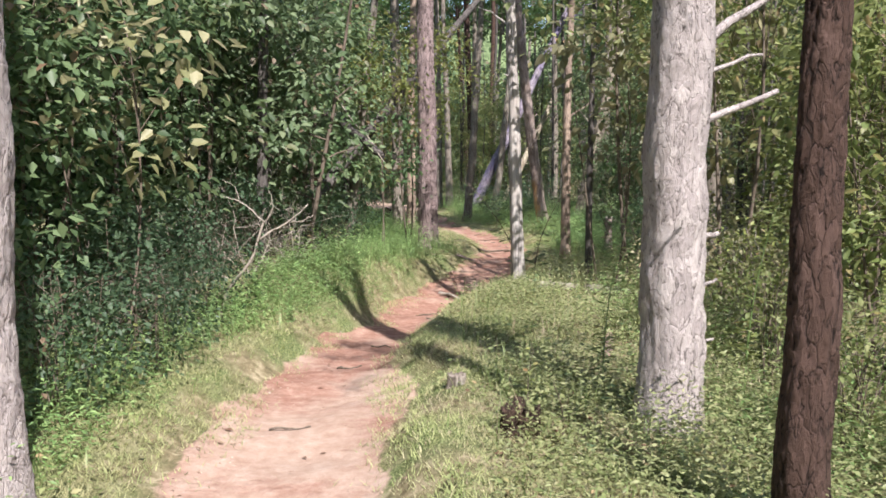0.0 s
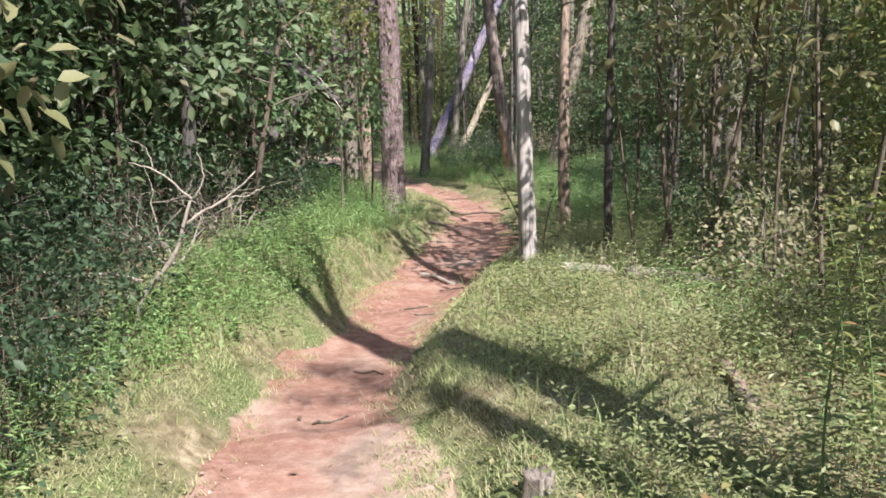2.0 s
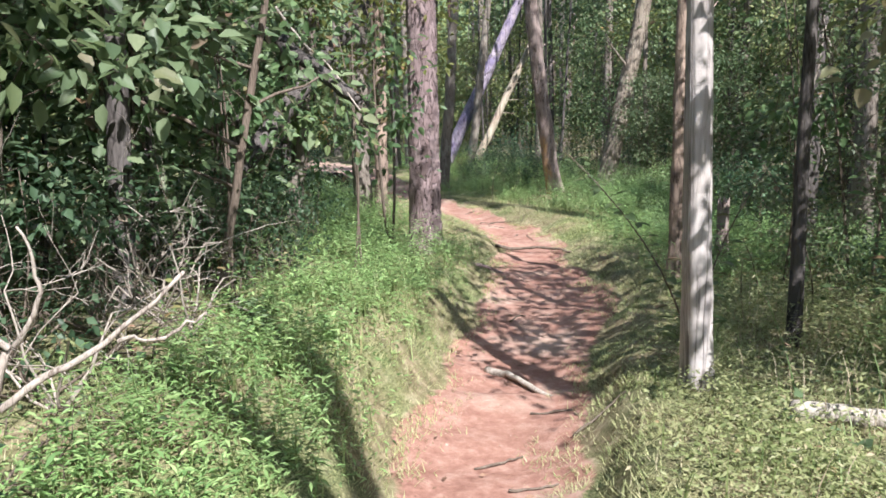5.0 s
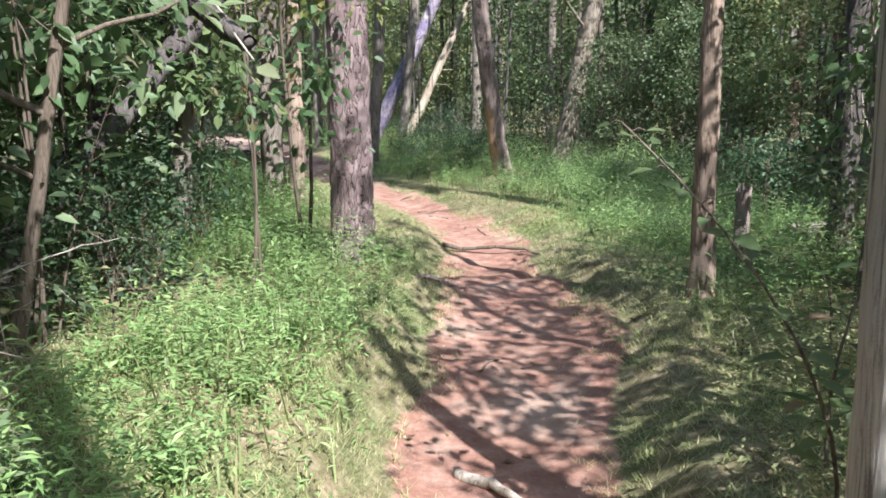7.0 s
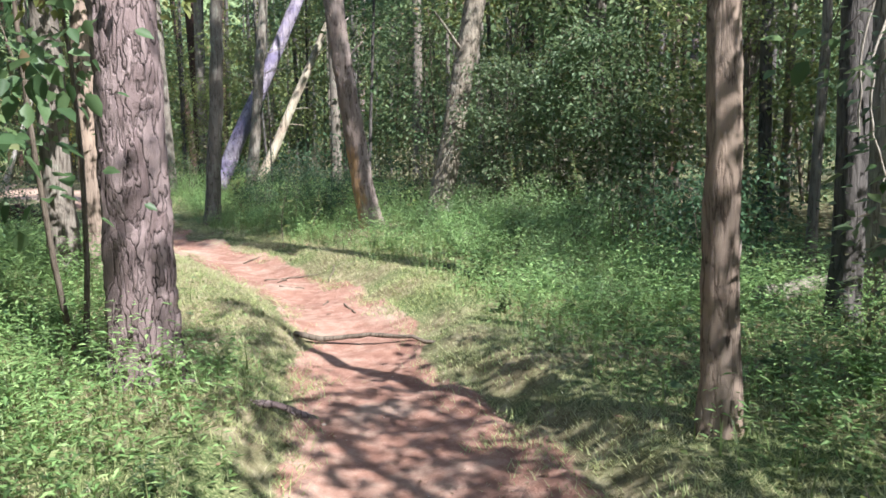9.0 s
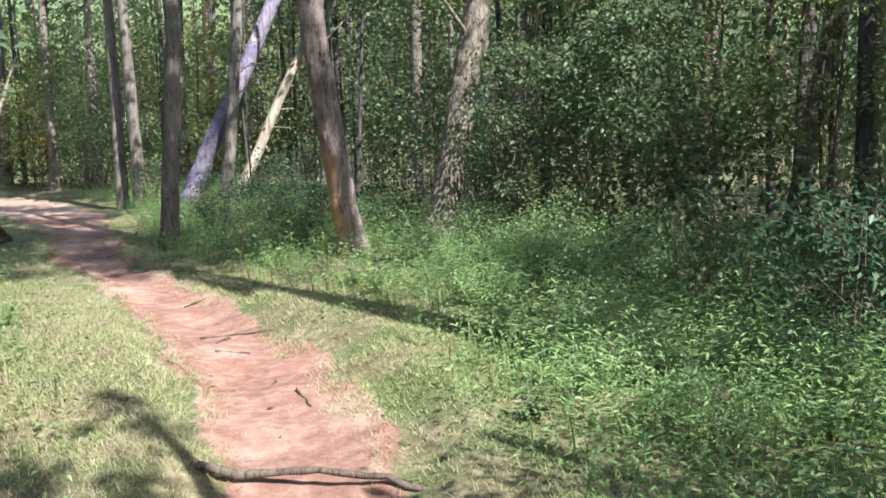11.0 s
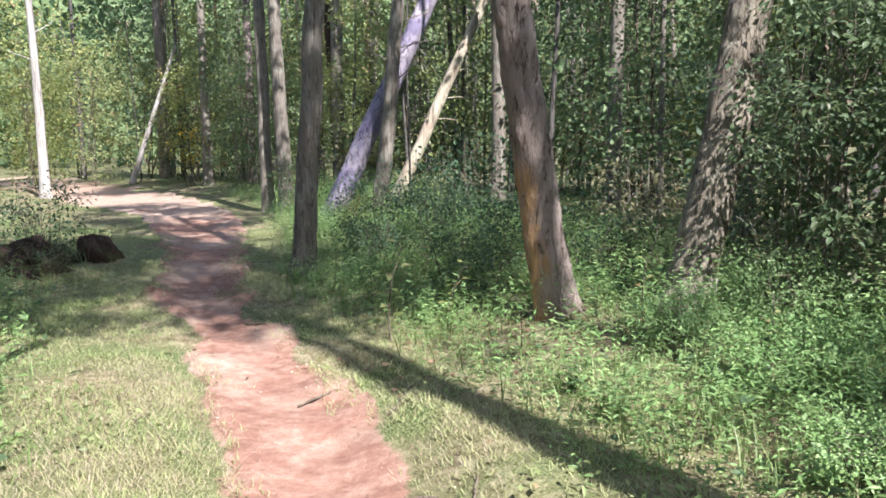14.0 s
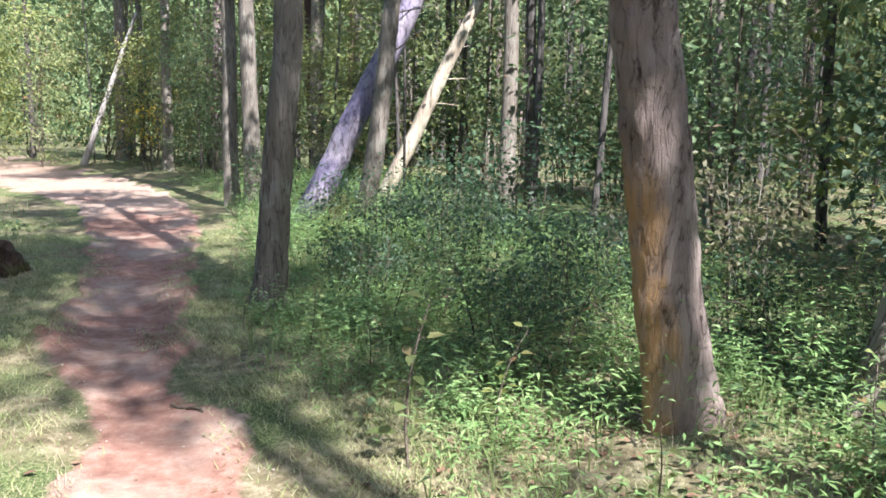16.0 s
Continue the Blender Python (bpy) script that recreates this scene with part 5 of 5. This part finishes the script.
put_copies(BUSH[0], [(-1.98, 11.25, .8), (-2.35, 12.0, .9), (-2.3, 9.95, .8), (-2.75, 8.0, .7), (-2.8, 6.7, .7), (-2.6, 12.2, .8), (2.7, 9.2, .8), (4.3, 21.6, .6)])
put_copies(BUSH[1], [(-2.8, 10.6, 1.0), (-2.5, 11.2, .8), (-2.6, 13.4, 1.0), (-3.1, 7.4, 1.1), (-2.7, 9.2, .9), (-2.2, 26.3, .7), (-1.9, 13.7, .8), (-2.3, 8.9, .8), (-2.45, 10.1, .9), (-2.2, 10.9, .7), (-2.5, 14.9, 1.2), (-2.0, 16.4, 1.0), (2.5, 7.6, .9), (3.3, 10.2, 1.0), (3.9, 22.9, .9), (2.72, 22.1, .3), (2.45, 22.3, .25), (4.7, 20.6, .9), (3.0, 23.6, .7), (-2.6, 17.8, 1.2), (3.3, 8.0, .9)])


def weed(name, label, seed, h, n, size, foliage, arch=.2, big=False, group=""):
    """One upright plant: a stem with leaves set round it."""
    g = np.random.default_rng(seed)
    t = np.linspace(0, 1, 9)
    S = np.stack([arch * h * t ** 2, .05 * h * np.sin(t * 3), h * t - .03], 1)
    f = np.linspace(.18, 1, n)
    P = np.stack([np.interp(f, t, S[:, k]) for k in range(3)], 1)
    a = np.arange(n) * 2.4 + g.normal(size=n) * .3
    A = np.stack([np.cos(a), np.sin(a), g.uniform(-.2, .45, n)], 1)
    L = size * g.uniform(.7, 1.15, n) * (1.15 - .55 * f)
    out = P + A * (.35 * size if big else .004)
    ob = tagged(new(name), label, "plant", group)
    stalks = [tube(S, np.linspace(.006, .002, 9) * (1 + .4 * big), 5, cap=False)]
    if big:
        stalks += [tube(np.stack([p, (p + q) / 2 + [0, 0, .01], q]), [.0025, .002, .0015], 4, cap=False) for p, q in zip(P, out)]
    part("stem", make_mesh("stem", *join(stalks), M_stilt if not big else B_twig), ob)
    part("foliage", make_mesh("foliage", *leaves6(out, A, np.array([[0, 0, 1.0]]) + g.normal(size=(n, 3)) * .25, L, L * (.55 if big else .24)), foliage), ob)
    return ob


W = [weed("tall_weed", "tall slender weed with narrow leaves", 501, 1.15, 60, .10, M_leaf_yellow, .12, group="tall weeds"),
     weed("tall_weed", "tall arching weed with pale leaves", 502, .95, 42, .09, M_leaf_fade, .45, group="tall weeds"),
     weed("seedling", "broad-leaved tree seedling among herbs", 503, .72, 15, .12, M_leaf_yellow, .3, True, group="seedlings"),
     weed("sapling", "thin sapling with large green leaves", 504, 1.35, 26, .14, M_leaf, .35, True, group="young saplings"),
     weed("tall_weed", "bushy green weed beside the path", 505, .55, 100, .055, M_stilt, .2, group="bushy green weeds")]
put_copies(W[0], [(.98, 5.05, 1.0), (1.55, 5.7, .8), (1.75, 6.3, .9), (2.1, 7.1, 1.0), (1.9, 5.2, 1.1), (2.3, 8.9, .9), (2.0, 4.6, 1.1), (2.6, 5.9, 1.1), (1.7, 3.9, .9), (2.35, 4.1, 1.2), (1.5, 9.2, .6), (2.6, 9.9, 1.0), (2.2, 10.5, .8), (3.0, 6.8, 1.2), (1.95, 3.5, 1.0), (2.8, 4.9, 1.2),
                  (4.4, 19.6, .9), (4.0, 20.6, .8), (3.3, 21.2, .6), (4.2, 23.4, .9)])
put_copies(W[1], [(1.25, 10.0, .7), (1.6, 9.8, .8), (1.9, 9.4, .9), (2.2, 9.6, .9), (2.45, 8.2, .9), (2.0, 8.0, .8), (1.5, 7.6, .5), (2.75, 8.5, 1.0), (-1.75, 8.9, .5), (-2.0, 9.4, .6), (-1.9, 10.6, .6), (-1.9, 7.6, .5), (3.7, 22.6, .6), (3.4, 21.6, .5), (4.3, 21.0, .8), (2.2, 24.0, .6), (1.6, 12.0, .6)])
put_copies(W[2], [(.5, 4.75, .5), (.62, 4.3, .5), (1.44, 22.35, 1.0), (1.9, 22.7, .7), (1.35, 23.5, .6), (2.0, 23.6, .9), (2.2, 21.6, .6), (2.35, 23.1, .8), (1.05, 24.4, .6), (1.55, 24.2, .7), (-1.5, 12.2, .6), (-1.75, 11.7, .7), (-1.6, 9.8, .5), (-1.95, 10.2, .7), (-2.2, 6.2, .7), (-2.1, 5.4, .6), (3.0, 21.5, .7), (3.4, 20.6, .6), (2.0, 12.3, .6), (1.7, 12.7, .5), (2.4, 12.9, .7), (.6, 24.9, .5)])
put_copies(W[3], [(1.22, 11.2, .95), (2.5, 12.2, .9), (-1.95, 12.9, 1.0), (2.7, 11.3, 1.1), (-2.1, 11.9, .8), (4.1, 17.4, .9), (5.0, 19.0, 1.1), (3.6, 19.6, .6)])
put_copies(W[4], [(-1.55, 8.4, .8), (-1.4, 9.9, .7), (-1.75, 9.2, 1.0), (-1.5, 11.2, .8), (-1.9, 6.8, .9), (-1.95, 5.8, .9), (-2.2, 4.9, 1.0), (-1.7, 12.6, .9), (-1.2, 12.9, .7), (-1.0, 14.6, .8), (-.75, 15.2, .8), (-1.3, 15.4, 1.0), (1.9, 15.6, .7), (2.3, 16.4, .8), (2.6, 17.3, .9), (2.2, 18.4, .7), (2.9, 18.6, .9), (3.2, 19.6, .9), (2.7, 19.8, .8), (3.0, 20.6, .8), (2.4, 20.9, .6),
                  (1.2, 25.2, .8), (.95, 26.4, .9), (1.6, 25.4, 1.0), (2.0, 14.9, .6), (-2.0, 14.0, .9), (-2.1, 7.4, 1.0)])



def clumps_of_weeds():
    g = np.random.default_rng(66)
    spots = []
    for _ in range(20000):
        x, y = g.uniform(-4, 5), g.uniform(3, 30)
        c, w, _ = [float(v) for v in trail_at(y)]
        e = abs(x - c) - w
        if g.random() < lush(np.array([x]), np.array([y]), np.array([e]), np.array([np.sign(x - c)]))[0] and all(math.hypot(x - q[0], y - q[1]) > .24 for q in spots):
            spots.append((x, y, g.uniform(.35, .95)))
        if len(spots) > 270:
            break
    protos = [herb("leafy_herb", "leafy clump of bright green herbs by the path", 511, .38, 12, 22, .038, M_stilt, "herb clumps"),
              herb("leafy_herb", "leafy clump of broad green herbs by the path", 512, .32, 9, 15, .055, M_leaf_mix, "broad herb clumps"),
              herb("leafy_herb", "straggly clump of grassy herbs by the path", 513, .42, 10, 18, .038, M_grass, "grassy herb clumps")]
    for i, p in enumerate(protos):
        put_copies(p, spots[i::3])


def herb(name, label, seed, h, stems, n, size, foliage, group):
    """A clump: several leafy stems that lean out from one foot."""
    g = np.random.default_rng(seed)
    t = np.linspace(0, 1, 6)
    stalks, P, A = [], [], []
    for i in range(stems):
        a, q, k = i * 2.4, g.uniform(.15, .75), h * g.uniform(.6, 1.1)
        S = np.stack([np.cos(a) * q * k * t ** 1.5, np.sin(a) * q * k * t ** 1.5, k * (t - .25 * q * t * t) - .02], 1)
        stalks.append(tube(S, np.linspace(.003, .001, 6), 3, cap=False))
        f = g.uniform(.2, 1, n)
        P.append(np.stack([np.interp(f, t, S[:, j]) for j in range(3)], 1))
        b = g.uniform(0, 6.28, n)
        A.append(np.stack([np.cos(b), np.sin(b), g.uniform(-.25, .5, n)], 1))
    P, A = np.concatenate(P), np.concatenate(A)
    L = size * g.uniform(.6, 1.3, len(P))
    V, F = join(stalks)
    F = np.concatenate([F[:, :3], F[:, [0, 2, 3]]])
    green = leaves6(P, A, np.array([[0, 0, 1.0]]) + g.normal(size=(len(P), 3)) * .3, L, L * .5)
    return tagged(new(name, make_mesh(name, *join([(V, F), green]), foliage)), label, "plant", group)


clumps_of_weeds()

near_sapling = weed("sapling", "thin leaning sapling with large soft green leaves", 506, 1.35, 40, .13, M_leaf_mix, .55, True)
near_sapling.matrix_basis = Matrix.Translation(on_ground(1.02, 10.85)) @ Matrix.Rotation(radians(160), 4, 'Z')
PROTO["sparse"] = understory("hanging_branch_tree", "spindly young tree with pale fading leaves", 120, 1.5, 3.2, .8, 2, 18, 16, .15, M_leaf_fade, B_twig, True, "spindly young trees")
PROTO["spray"] = understory("spindly_tree", "spindly young tree with bright green leaves", 121, 1.3, 3.2, .8, 2, 18, 20, .12, M_leaf, B_twig, True, "spindly green trees")
for x, y, key, s in [(1.95, 9.9, "sparse", 1.0), (2.6, 8.8, "sparse", 1.05), (-2.55, 6.4, "sparse", .95), (-.98, 14.3, "spray", .8), (-2.0, 12.9, "spray", .85), (2.9, 13.4, "spray", .9)]:
    plant(key, x, y, s)
flowers = understory("flowering_shrub", "tall weed with yellow flower heads", 122, .6, 1.6, .5, 5, 10, 26, .08, M_flower, B_twig, False)
flowers.location = on_ground(-2.9, 42.0)

# pale dead vines on two trunks
for i, (x, y, z) in enumerate([(3.9, 15.08, 3.2), (4.06, 15.06, 2.6)]):
    rod("dead_vine", "pale dead vine hanging down a trunk", "vine", [(x, y, z), (x + .06, y - .02, z * .8), (x - .05, y - .03, z * .6), (x + .04, y - .02, z * .4)], .012, .006, B_deadwood, 260 + i, n=20, wob=.016, segs=6)
